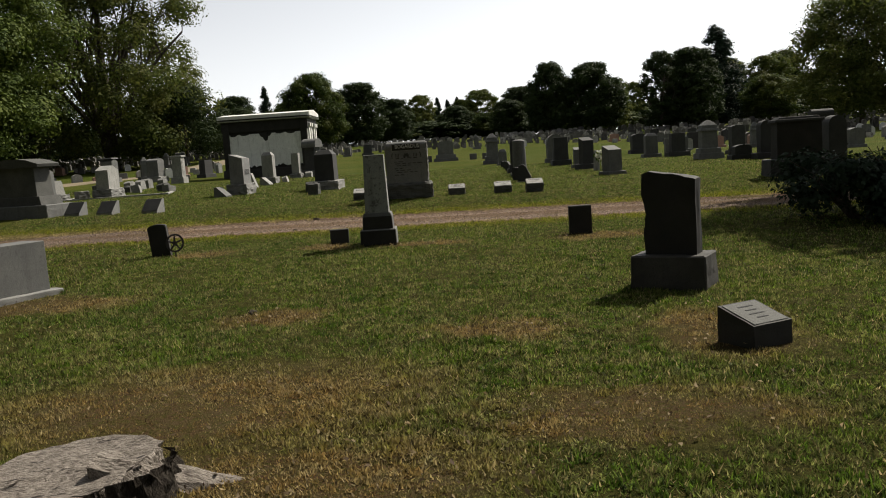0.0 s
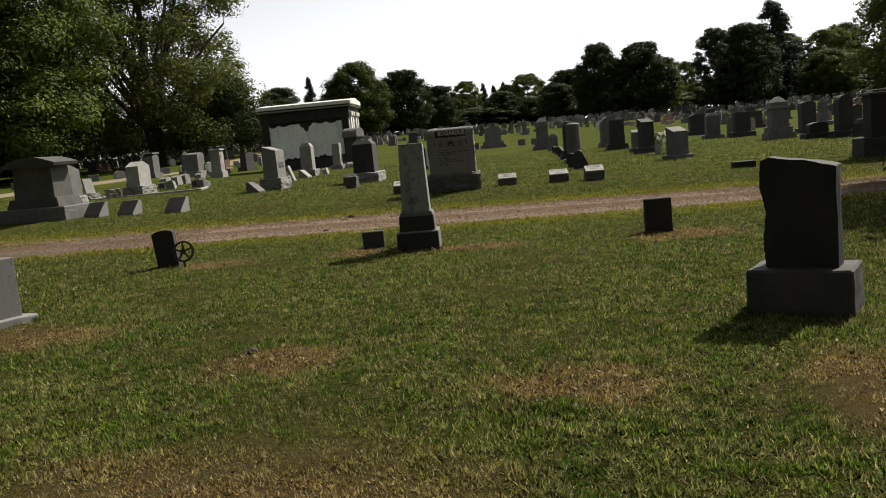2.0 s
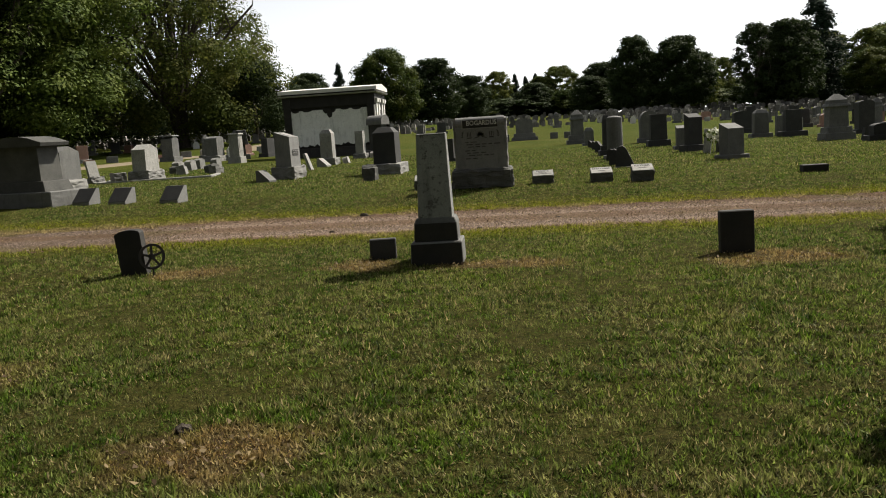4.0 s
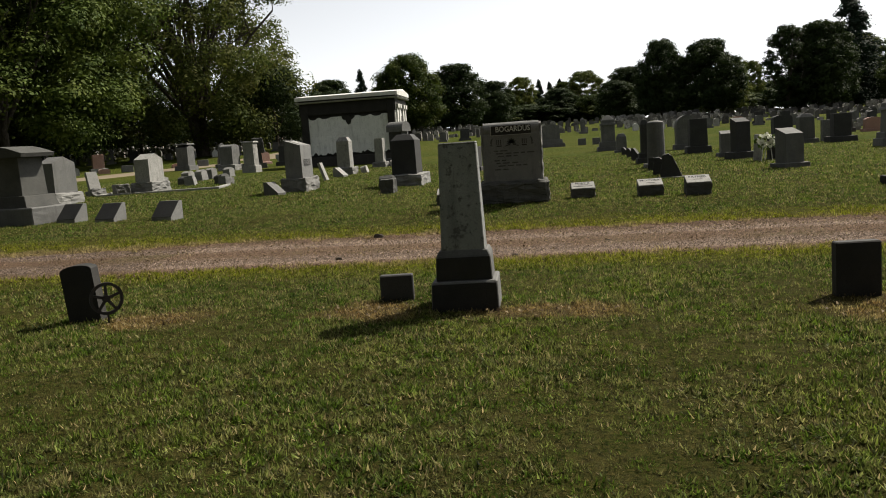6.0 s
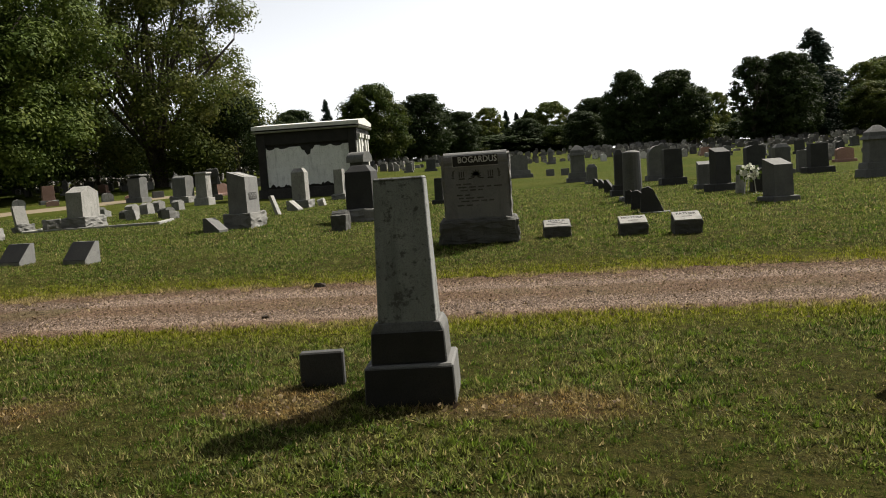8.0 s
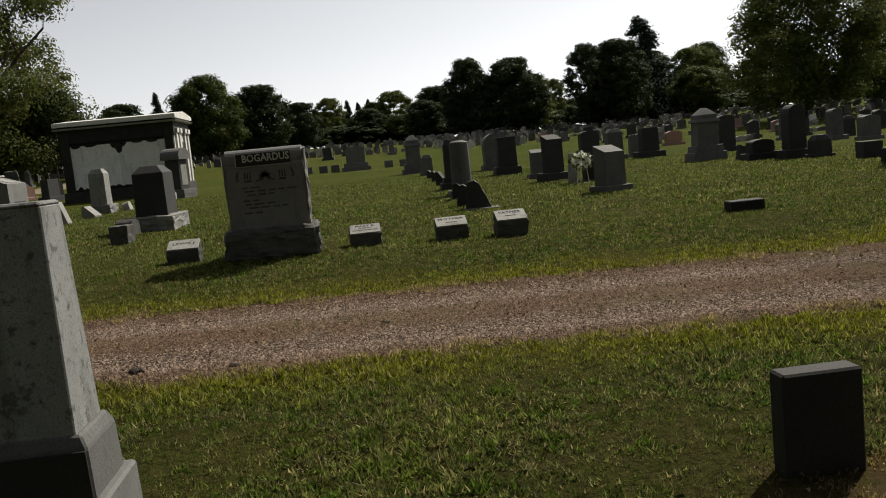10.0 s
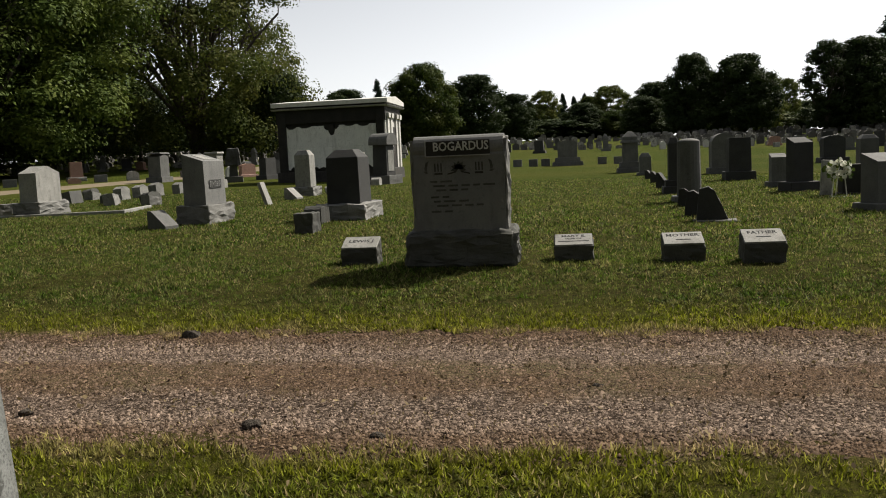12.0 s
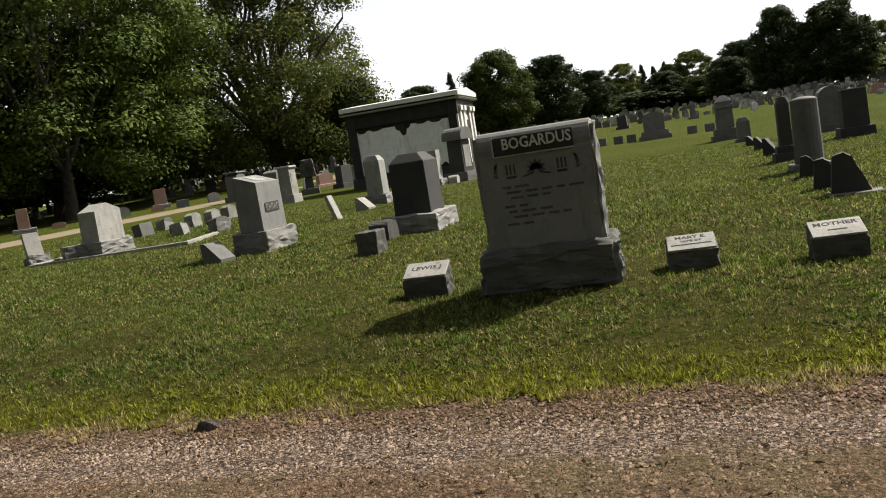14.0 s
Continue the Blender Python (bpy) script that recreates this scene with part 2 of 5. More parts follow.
BLADE = leaf_material("grass blades", (0.054, 0.100, 0.010), (0.090, 0.122, 0.015), (0.26, 0.205, 0.10), 0.4, True)
LEAF = leaf_material("maple leaves", (0.032, 0.056, 0.011), (0.084, 0.118, 0.020), (0.10, 0.12, 0.021), 0.22)
# darker copy of LEAF: shade of the left trees put into the colour
LEAF_SHADE = leaf_material("maple leaves darkened as on a shaded side", (0.016, 0.029, 0.007), (0.042, 0.062, 0.012), (0.052, 0.062, 0.012), 0.14)
LEAF_PALE = leaf_material("light green foliage", (0.045, 0.070, 0.014), (0.095, 0.115, 0.022), (0.12, 0.125, 0.028), 0.42)
LEAF_DARK = leaf_material("dark foliage", (0.014, 0.027, 0.008), (0.034, 0.050, 0.014), (0.040, 0.056, 0.016), 0.22)
LEAF_MID = leaf_material("mid green foliage", (0.024, 0.044, 0.009), (0.060, 0.082, 0.014), (0.085, 0.095, 0.018), 0.28)
LEAF_WARM = leaf_material("yellowing foliage", (0.040, 0.060, 0.013), (0.10, 0.118, 0.026), (0.12, 0.12, 0.03), 0.40)
NEEDLE = leaf_material("spruce needles", (0.012, 0.024, 0.014), (0.025, 0.04, 0.02), (0.02, 0.035, 0.018), 0.12)
DRY = leaf_material("fallen dry leaves", (0.05, 0.03, 0.018), (0.30, 0.23, 0.12), (0.08, 0.055, 0.03), 0.2)
PETAL = leaf_material("artificial flower petals", (0.75, 0.73, 0.66), (0.6, 0.62, 0.5), (0.7, 0.62, 0.5), 0.3)

BARK, n, l, b = material("furrowed bark", 0.95, spec=0.1)
p = position(n)
col = mix(n, l, ramp(n, l, noise_node(n, l, p, 5, 6.0, 0.7, (3, 3, 0.5)), 0.35, 0.65), (0.035, 0.028, 0.022), (0.10, 0.085, 0.07))
l.new(col, b.inputs["Base Color"])
bump(n, l, b, noise_node(n, l, p, 9, 5.0, 0.7, (4, 4, 0.6)), 1.0, 0.05)

WOOD, n, l, b = material("bleached stump wood", 0.85, spec=0.2)
p = position(n)
fib = noise_node(n, l, p, 26, 6.0, 0.7, (1.0, 5.0, 1.0))
col = mix(n, l, ramp(n, l, fib, 0.40, 0.62), (0.08, 0.064, 0.052), (0.36, 0.315, 0.27))
col = mix(n, l, ramp(n, l, noise_node(n, l, p, 9, 6.0, 0.75, (0.5, 1.6, 1.0)), 0.56, 0.62), col, (0.03, 0.024, 0.02))
l.new(col, b.inputs["Base Color"])
bump(n, l, b, fib, 1.0, 0.02)

GRAVEL, n, l, b = material("pinkish crushed gravel lane", 1.0, spec=0.04)
p = position(n)
chips = n.new("ShaderNodeTexVoronoi")
chips.inputs["Scale"].default_value = 58
l.new(p, chips.inputs["Vector"])
chip = n.new("ShaderNodeSeparateColor")
l.new(chips.outputs["Color"], chip.inputs[0])
col = mix(n, l, chip.outputs[0], (0.05, 0.035, 0.027), (0.34, 0.258, 0.205))
col = mix(n, l, ramp(n, l, noise_node(n, l, p, 44, 3.0, 0.75), 0.46, 0.58), col, (0.04, 0.028, 0.02))


def rut_mask(n, l, p):
    """1 in the two swept wheel tracks, 0 in the littered middle and along the edges, with a ragged border."""
    wob = n.new("ShaderNodeTexNoise")
    wob.inputs["Scale"].default_value, wob.inputs["Detail"].default_value = 2.2, 8.0
    wob.inputs["Roughness"].default_value = 0.7
    l.new(p, wob.inputs["Vector"])
    shift = n.new("ShaderNodeVectorMath")
    shift.operation = "MULTIPLY_ADD"
    shift.inputs[1].default_value = (0, 1.1, 0)
    l.new(wob.outputs["Color"], shift.inputs[0])
    l.new(p, shift.inputs[2])
    dot = n.new("ShaderNodeVectorMath")
    dot.operation = "DOT_PRODUCT"
    dot.inputs[1].default_value = (0.012, 1.0, 0.0)
    l.new(shift.outputs[0], dot.inputs[0])
    value = dot.outputs["Value"]
    for op, amount in (("SUBTRACT", 17.08 + 0.55), ("ABSOLUTE", 0), ("SUBTRACT", 0.66), ("ABSOLUTE", 0)):
        m_ = n.new("ShaderNodeMath")
        m_.operation = op
        m_.inputs[1].default_value = amount
        l.new(value, m_.inputs[0])
        value = m_.outputs[0]
    return ramp(n, l, value, 0.42, 0.14)


rut = rut_mask(n, l, p)
litter = mix(n, l, chip.outputs[1], (0.040, 0.026, 0.016), (0.185, 0.118, 0.072))
litter = mix(n, l, ramp(n, l, noise_node(n, l, p, 0.9, 4.0), 0.48, 0.62), litter, mix(n, l, chip.outputs[2], (0.05, 0.042, 0.02), (0.17, 0.135, 0.07)))
col = mix(n, l, rut, mix(n, l, 0.85, col, litter), col)
col = mix(n, l, ramp(n, l, noise_node(n, l, p, 9, 5.0, 0.75), 0.56, 0.66), col, (0.036, 0.025, 0.017))
l.new(col, b.inputs["Base Color"])
bump(n, l, b, noise_node(n, l, p, 52, 4.0, 0.8), 1.0, 0.035)

PEBBLE, n, l, b = material("loose gravel stones", 0.9, spec=0.08)
isl = n.new("ShaderNodeNewGeometry").outputs["Random Per Island"]
col = mix(n, l, isl, (0.045, 0.031, 0.023), (0.35, 0.262, 0.205))
rut = rut_mask(n, l, position(n))
col = mix(n, l, rut, mix(n, l, 0.8, col, mix(n, l, isl, (0.028, 0.018, 0.011), (0.185, 0.118, 0.076))), col)
l.new(col, b.inputs["Base Color"])

SAND, n, l, b = material("sandy far lane", 0.95, spec=0.1)
p = position(n)
col = mix(n, l, noise_node(n, l, p, 0.9, 5.0), (0.11, 0.09, 0.055), (0.24, 0.195, 0.14))
l.new(col, b.inputs["Base Color"])


# ---- mesh helpers ----
def mesh_object(name, verts, faces, mat, parent=None, smooth=False):
    me = bpy.data.meshes.new(name)
    me.from_pydata([tuple(v) for v in verts], [], faces)
    me.materials.append(mat)
    if smooth:
        me.polygons.foreach_set("use_smooth", [True] * len(me.polygons))
    ob = new(name, me)
    ob.parent = parent
    return ob


def array_object(name, verts, corners, sides, mat):
    """One mesh from arrays: verts (n, 3) and corner indices, 'sides' per face."""
    me = bpy.data.meshes.new(name)
    nf = len(corners) // sides
    me.vertices.add(len(verts))
    me.vertices.foreach_set("co", np.asarray(verts, dtype=np.float32).ravel())
    me.loops.add(len(corners))
    me.loops.foreach_set("vertex_index", np.asarray(corners, dtype=np.int32))
    me.polygons.add(nf)
    me.polygons.foreach_set("loop_start", np.arange(0, nf * sides, sides, dtype=np.int32))
    me.update(calc_edges=True)
    me.validate()
    me.materials.append(mat)
    return me


def part(name, bm, mat, parent, label="", at=None, smooth=False):
    me = bpy.data.meshes.new(name)
    bmesh.ops.recalc_face_normals(bm, faces=bm.faces)
    bm.to_mesh(me)
    bm.free()
    me.materials.append(mat)
    if smooth:
        me.polygons.foreach_set("use_smooth", [True] * len(me.polygons))
    ob = new(name, me)
    ob.parent = parent
    if at is not None:
        ob.matrix_basis = at
    if label:
        tagged(ob, label)
    return ob


def thing(name, x, y, rot=0, lean=0, tip=0, sink=0.03):
    e = new(name)
    e.empty_display_size = 0.2
    e.matrix_basis = pose(x, y, gz(x, y) - sink, tip, lean, rot)
    return e


def profile(points, depth, chamfer=0.008):
    """A slab: an outline in x and z, drawn through the depth, edges eased."""
    bm = bmesh.new()
    f = [bm.verts.new((x, -depth / 2, z)) for x, z in points]
    k = [bm.verts.new((x, depth / 2, z)) for x, z in points]
    bm.faces.new(f)
    bm.faces.new(k[::-1])
    for i in range(len(points)):
        j = (i + 1) % len(points)
        bm.faces.new((f[i], k[i], k[j], f[j]))
    if chamfer:
        sharp = [e for e in bm.edges if len(e.link_faces) == 2 and e.calc_face_angle(0) > 0.5]
        bmesh.ops.bevel(bm, geom=sharp, offset=chamfer, segments=1, affect="EDGES", clamp_overlap=True)
    return bm


def box(w, d, h, z=0.0, taper=1.0, taper_y=None, chamfer=0.008):
    """A block that narrows upwards by 'taper'."""
    bm = bmesh.new()
    ty = taper if taper_y is None else taper_y
    v = [bm.verts.new((sx * w / 2 * (1 if s == 0 else taper), sy * d / 2 * (1 if s == 0 else ty), z + s * h))
         for s in (0, 1) for sx, sy in ((-1, -1), (1, -1), (1, 1), (-1, 1))]
    for q in ((3, 2, 1, 0), (4, 5, 6, 7), (0, 1, 5, 4), (1, 2, 6, 5), (2, 3, 7, 6), (3, 0, 4, 7)):
        bm.faces.new([v[i] for i in q])
    if chamfer:
        bmesh.ops.bevel(bm, geom=list(bm.edges), offset=chamfer, segments=1, affect="EDGES", clamp_overlap=True)
    return bm


def roughen(bm, amount, seed, cuts=4, scale=7.0, keep_top=False):
    """Rock-faced surface: cut the faces up and push them in and out."""
    bmesh.ops.subdivide_edges(bm, edges=list(bm.edges), cuts=cuts, use_grid_fill=True)
    bm.normal_update()
    zmax = max(v.co.z for v in bm.verts)
    zmin = min(v.co.z for v in bm.verts)
    for v in bm.verts:
        if v.co.z < zmin + 0.004 or (keep_top and v.co.z > zmax - 0.004):
            continue
        q = v.co * scale + Vector((seed * 3.1, seed * 1.7, seed))
        v.co += v.normal * (noise.noise(q) + 0.55 * noise.noise(q * 1.7)) * amount + noise.noise_vector(q * 2.9) * amount * 0.55
    bmesh.ops.triangulate(bm, faces=list(bm.faces), quad_method="SHORT_EDGE")
    return bm


def arch(w, h, rise, steps=8, z=0.0, shoulder=0.0):
    """Outline with a rounded head of the given rise."""
    pts = [(-w / 2, z), (w / 2, z), (w / 2, h - rise)]
    r = w / 2 - shoulder
    pts += [(r * math.cos(math.pi * i / steps), h - rise + rise * math.sin(math.pi * i / steps)) for i in range(0 if shoulder else 1, steps + (1 if shoulder else 0))]
    pts.append((-w / 2, h - rise))
    return pts


def hip(w, d, h, cap, inset=0.5):
    """A block with a bevelled head."""
    bm = bmesh.new()
    rings = [(1, 1, 0), (0.96, 0.96, h - cap), (inset, inset, h)]
    v = [[bm.verts.new((sx * w / 2 * a, sy * d / 2 * c, z)) for sx, sy in ((-1, -1), (1, -1), (1, 1), (-1, 1))] for a, c, z in rings]
    bm.faces.new(v[0][::-1])
    bm.faces.new(v[2])
    for r in range(2):
        for i in range(4):
            j = (i + 1) % 4
            bm.faces.new((v[r][i], v[r][j], v[r + 1][j], v[r + 1][i]))
    bmesh.ops.bevel(bm, geom=list(bm.edges), offset=0.008, segments=1, affect="EDGES", clamp_overlap=True)
    return bm


def lift(bm, dz=0.0, dx=0.0, dy=0.0):
    bmesh.ops.translate(bm, verts=bm.verts, vec=(dx, dy, dz))
    return bm


def letters(text, size, parent, mat, at, depth=0.003, label="", width=None):
    """Letters as a mesh, their middle at the pose 'at', drawn in its x and y."""
    cu = bpy.data.curves.new("letters", "FONT")
    cu.body, cu.size, cu.extrude, cu.align_x, cu.align_y = text, size, depth, "CENTER", "CENTER"
    cu.resolution_u, cu.offset = 2, size * 0.018
    tmp = bpy.data.objects.new("letters", cu)
    me = bpy.data.meshes.new_from_object(tmp)
    bpy.data.objects.remove(tmp)
    if width:
        xs = [v.co.x for v in me.vertices]
        k = width / (max(xs) - min(xs))
        for v in me.vertices:
            v.co.x *= k
    me.materials.clear()
    me.materials.append(mat)
    ob = new("inscription", me)
    ob.parent, ob.matrix_basis = parent, at
    if label:
        tagged(ob, label)
    return ob


# ---- ground, lane ----
def spaced(dense_lo, dense_hi, step, far_lo, far_hi):
    mid = list(np.arange(dense_lo, dense_hi + 1e-6, step))
    out, s, x = [], step, dense_hi
    while x < far_hi:
        s = min(s * 1.18, 400)
        x += s
        out.append(min(x, far_hi))
    left, s, x = [], step, dense_lo
    while x > far_lo:
        s = min(s * 1.18, 400)
        x -= s
        left.append(max(x, far_lo))
    return np.array(left[::-1] + mid + out)


xs, ys = spaced(-13, 12, 0.25, -2500, 2500), spaced(0, 30, 0.25, -600, 4000)
X, Y = np.meshgrid(xs, ys)
Z = ground_z(X, Y) + 0.012 * np.sin(X * 2.1 + 1.3 * np.sin(Y * 1.1)) * np.sin(Y * 1.7 + X * 0.4)
Z = np.where(np.abs(Y - lane_y(X)) < LANE_HALF - 0.25, Z - 0.03, Z)
nx, ny = len(xs), len(ys)
i = (np.arange(ny - 1)[:, None] * nx + np.arange(nx - 1)[None, :]).ravel()
quads = np.stack([i, i + 1, i + nx + 1, i + nx], 1).ravel()
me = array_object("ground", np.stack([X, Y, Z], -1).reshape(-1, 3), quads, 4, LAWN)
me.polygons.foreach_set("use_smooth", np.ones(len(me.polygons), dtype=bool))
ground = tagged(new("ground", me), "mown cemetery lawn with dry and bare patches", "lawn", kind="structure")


def strip(name, centre, half, stations, across, mat, label, crown=0.0, along_y=False):
    v, f = [], []
    k = len(across)
    for s in stations:
        for a in across:
            edge = 0.10 * noise.noise(Vector((s * 1.3, a * 3, 4.0))) if abs(a) > 0.9 else 0
            c = float(centre(s)) + a * half + edge
            x, y = (c, s) if along_y else (s, c)
            rut = crown * (0.6 * math.exp(-((abs(a) - 0.0) / 0.25) ** 2) - math.exp(-((abs(a) - 0.55) / 0.2) ** 2))
            z = gz(x, y) + (0.014 if abs(a) < 0.9 else 0.004 if abs(a) < 0.97 else -0.05) + rut
            v.append((x, y, z))
    for r in range(len(stations) - 1):
        for q in range(k - 1):
            a = r * k + q
            f.append((a, a + 1, a + k + 1, a + k))
    return tagged(mesh_object(name, v, f, mat, smooth=True), label, "lane", kind="structure")


ACROSS = [-1.0, -0.94, -0.8, -0.65, -0.5, -0.35, -0.2, 0.0, 0.2, 0.35, 0.5, 0.65, 0.8, 0.94, 1.0]
lane = strip("road", lane_y, LANE_HALF + 0.24, list(np.arange(-60, 60.1, 0.3)), ACROSS, GRAVEL, "pinkish gravel cemetery lane with two worn wheel tracks", 0.02)
strip("road_far", lambda s: -23.5 + 0.035 * (s - 45), 2.0, list(np.arange(22, 120, 1.0)), ACROSS, SAND, "sandy cemetery lane under the big trees", 0.0, True)

# ---- gravestones ----
STONES = "gravestones of the cemetery"


def gravestone(x, y, w, d, h, mat, label, top="flat", base=None, base_mat=None, rot=0, lean=0, tip=0, name="gravestone", seed=1, cap=None, panel=False):
    """A die, with a head of the given kind, on one or more base blocks (width, depth, height, rough)."""
    g = thing(name, x, y, rot, lean, tip)
    z = 0.0
    for i, (bw, bd, bh, rough) in enumerate(base or ()):
        bm = box(bw, bd, bh, z, 0.98 if rough else 0.96, chamfer=0.012)
        if rough:
            roughen(bm, 0.034, seed + i, 5, 8.0)
        part("base", bm, base_mat or mat, g)
        z += bh - 0.004
    dh = h - z
    if top == "flat":
        bm = box(w, d, dh, 0, 0.95, 0.93)
    elif top == "straight":
        bm = box(w, d, dh, 0, 1.0, 1.0, 0.01)
    elif top == "round":
        bm = profile(arch(w, dh, w * 0.32), d)
    elif top == "full":
        bm = profile(arch(w, dh, w * 0.5, 10), d)
    elif top == "serp":
        bm = profile(arch(w, dh, w * 0.16, 8), d)
    elif top == "shoulder":
        bm = profile(arch(w, dh, w * 0.3, 8, 0, w * 0.12), d)
    elif top == "peak":
        bm = profile([(-w / 2, 0), (w / 2, 0), (w / 2 * 0.97, dh - w * 0.18), (0, dh), (-w / 2 * 0.97, dh - w * 0.18)], d)
    elif top == "hip":
        bm = hip(w, d, dh, min(0.14, dh * 0.3), 0.55)
    elif top == "desk":
        bm = profile([(-d / 2, 0), (d / 2, 0), (d / 2 * 0.95, dh), (-d / 2 * 0.95, dh - d * 0.32)], w)
        bmesh.ops.rotate(bm, verts=bm.verts, cent=(0, 0, 0), matrix=Matrix.Rotation(math.pi / 2, 3, "Z"))
    elif top == "slope_right":
        bm = profile([(-w / 2, 0), (w / 2, 0), (w / 2 * 0.97, dh - w * 0.16), (-w / 2 * 0.97, dh)], d)
    elif top == "column":
        bm = bmesh.new()
        bmesh.ops.create_cone(bm, cap_ends=True, segments=20, radius1=w / 2, radius2=w / 2 * 0.93, depth=dh - w * 0.12)
        lift(bm, (dh - w * 0.12) / 2)
        head = bmesh.new()
        bmesh.ops.create_uvsphere(head, u_segments=20, v_segments=8, radius=w / 2 * 0.93)
        bmesh.ops.scale(head, vec=(1, 1, 0.3), verts=head.verts)
        part("cap", lift(head, z + dh - w * 0.125), mat, g, smooth=True)
    elif top == "pedestal":
        bm = box(w, d, dh * 0.62, 0, 0.94)
        part("cornice", lift(box(w * 1.18, d * 1.18, dh * 0.09, 0, 0.9), z + dh * 0.62 - 0.003), mat, g)
        part("cap", lift(hip(w * 0.95, d * 0.95, dh * 0.29, dh * 0.18, 0.25), z + dh * 0.71 - 0.006), mat, g)
    part("die", lift(roughen(bm, 0.016, seed, 4, 12.0) if mat in (ROCK, SHADED_ROCK) else bm, z), mat, g)
    if cap:
        part("cap", lift(box(w * cap, d * cap * 1.05, 0.07, 0, 0.93), z + dh - 0.003), base_mat or mat, g)
    if panel:
        part("panel", lift(box(w * 0.62, 0.012, dh * 0.5, 0, 1.0, 1.0, 0.002), z + dh * 0.28, 0, -d / 2 * 0.99), mat, g)
    return tagged(g, label, "gravestone", STONES)


def slant_marker(x, y, w, d, h, mat, label, rot=0, face="front", lean=0, tip=0):
    """A low wedge: tall at one side, its inscribed face sloping down to the other."""
    g = thing("slant_marker", x, y, rot, lean, tip)
    bm = profile([(-d / 2, 0), (d / 2, 0), (d / 2, h), (d / 2 * 0.55, h), (-d / 2, h * 0.25)], w, 0.006)
    bmesh.ops.rotate(bm, verts=bm.verts, cent=(0, 0, 0), matrix=Matrix.Rotation(math.pi / 2, 3, "Z"))
    part("wedge", bm, mat, g)
    if face == "dark":
        slope = math.atan2(0.75 * h, 0.775 * d)
        part("face", box(w * 0.99, math.hypot(0.75 * h, 0.775 * d) * 0.99, 0.008, 0, 1, 1, 0.002), DARK, g, "dark sheet on the sloping face", pose(0, -0.1125 * d, 0.625 * h - 0.001, math.degrees(slope)))
    return tagged(g, label, "grave marker", STONES)


def bevel_marker(x, y, w, d, h, lines, label, rot=0, seed=3):
    """A small rock-faced block with a smooth white sloping face that carries letters."""
    g = thing("grave_marker", x, y, rot)
    lo = h * 0.68
    bm = profile([(-d / 2, 0), (d / 2, 0), (d / 2, h - 0.012), (-d / 2, lo - 0.012)], w, 0)
    bmesh.ops.rotate(bm, verts=bm.verts, cent=(0, 0, 0), matrix=Matrix.Rotation(math.pi / 2, 3, "Z"))
    roughen(bm, 0.018, seed, 5, 13.0)
    # block darker than its face: the shade of its sides is in the colour
    part("block", bm, SHADED_ROCK, g)
    slope = math.degrees(math.atan2(h - lo, d))
    at = pose(0, 0, (h + lo) / 2, slope)
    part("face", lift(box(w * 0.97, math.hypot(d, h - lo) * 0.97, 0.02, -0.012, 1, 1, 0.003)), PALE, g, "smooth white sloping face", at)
    for k, (text, size, yy) in enumerate(lines):
        place = at @ pose(0, yy, 0.0085)
        if text:
            letters(text, size, g, INK, place, 0.001)
        else:
            part("inscription", box(w * size, 0.014, 0.002, 0, 1, 1, 0), INK, g, at=place)
    return tagged(g, label, "grave marker", "small markers beside the family monument")


# tall tapered marble shaft on two gray blocks
g = thing("shaft_monument", -0.955, 13.29)
part("plinth", box(0.55, 0.52, 0.27, 0, 0.97, chamfer=0.012), GRAY, g, "weathered gray lower plinth")
part("base", lift(hip(0.46, 0.40, 0.25, 0.05, 0.86), 0.266), GRAY, g, "weathered gray upper base block")
# thin black plates put the fronts' shade into the colour
part("soot_crust", lift(box(0.535, 0.010, 0.235, 0, 0.975, 1, 0.002), 0.012, 0, -0.2605), BLACK, g, "black plate for the shaded front", pose(0, 0.0, 0, -1.2))
part("soot_crust", lift(box(0.445, 0.010, 0.185, 0, 0.97, 1, 0.002), 0.276, 0, -0.2025), BLACK, g, "black plate for the shaded front")
part("shaft", box(0.355, 0.33, 0.86, 0.51, 0.86, 0.68, 0.006), OBELISK, g, "gray marble shaft with dark streaks")
part("shaft_top", box(0.312, 0.232, 0.02, 1.366, 0.96), OBELISK, g)
tagged(g, "gray tapered marble shaft on two gray blocks with shade-black fronts", "monument", STONES)
gravestone(-1.60, 13.62, 0.29, 0.10, 0.26, DARK, "small square dark footstone beside the marble shaft", rot=4, top="straight")
gravestone(2.09, 13.1, 0.335, 0.12, 0.46, BLACK, "small upright dark slab on bare earth", top="straight", rot=0)
gravestone(-4.25, 13.2, 0.27, 0.16, 0.53, BLACK, "leaning dark rounded headstone with an iron medallion", top="serp", lean=-5, rot=8)

# iron star medallion on a stake
g = thing("iron_medallion", -4.02, 13.1, 40)
bm = bmesh.new()
for k in range(28):
    a0 = 2 * math.pi * k / 28
    a1 = 2 * math.pi * (k + 1) / 28
    ring = []
    for a in (a0, a1):
        for r, yy in ((0.115, -0.012), (0.14, -0.012), (0.14, 0.012), (0.115, 0.012)):
            ring.append(bm.verts.new((r * math.cos(a), yy, 0.24 + r * math.sin(a))))
    for q in range(4):
        j = (q + 1) % 4
        bm.faces.new((ring[q], ring[j], ring[4 + j], ring[4 + q]))
bmesh.ops.remove_doubles(bm, verts=bm.verts, dist=0.0005)
part("ring", bm, IRON, g)
for k in range(5):
    s = box(0.028, 0.014, 0.125, 0, 0.75, 1, 0.002)
    part("spoke", s, IRON, g, at=pose(0, 0, 0.24) @ pose(0, 0, 0, 0, 72 * k, 0))
hub = bmesh.new()
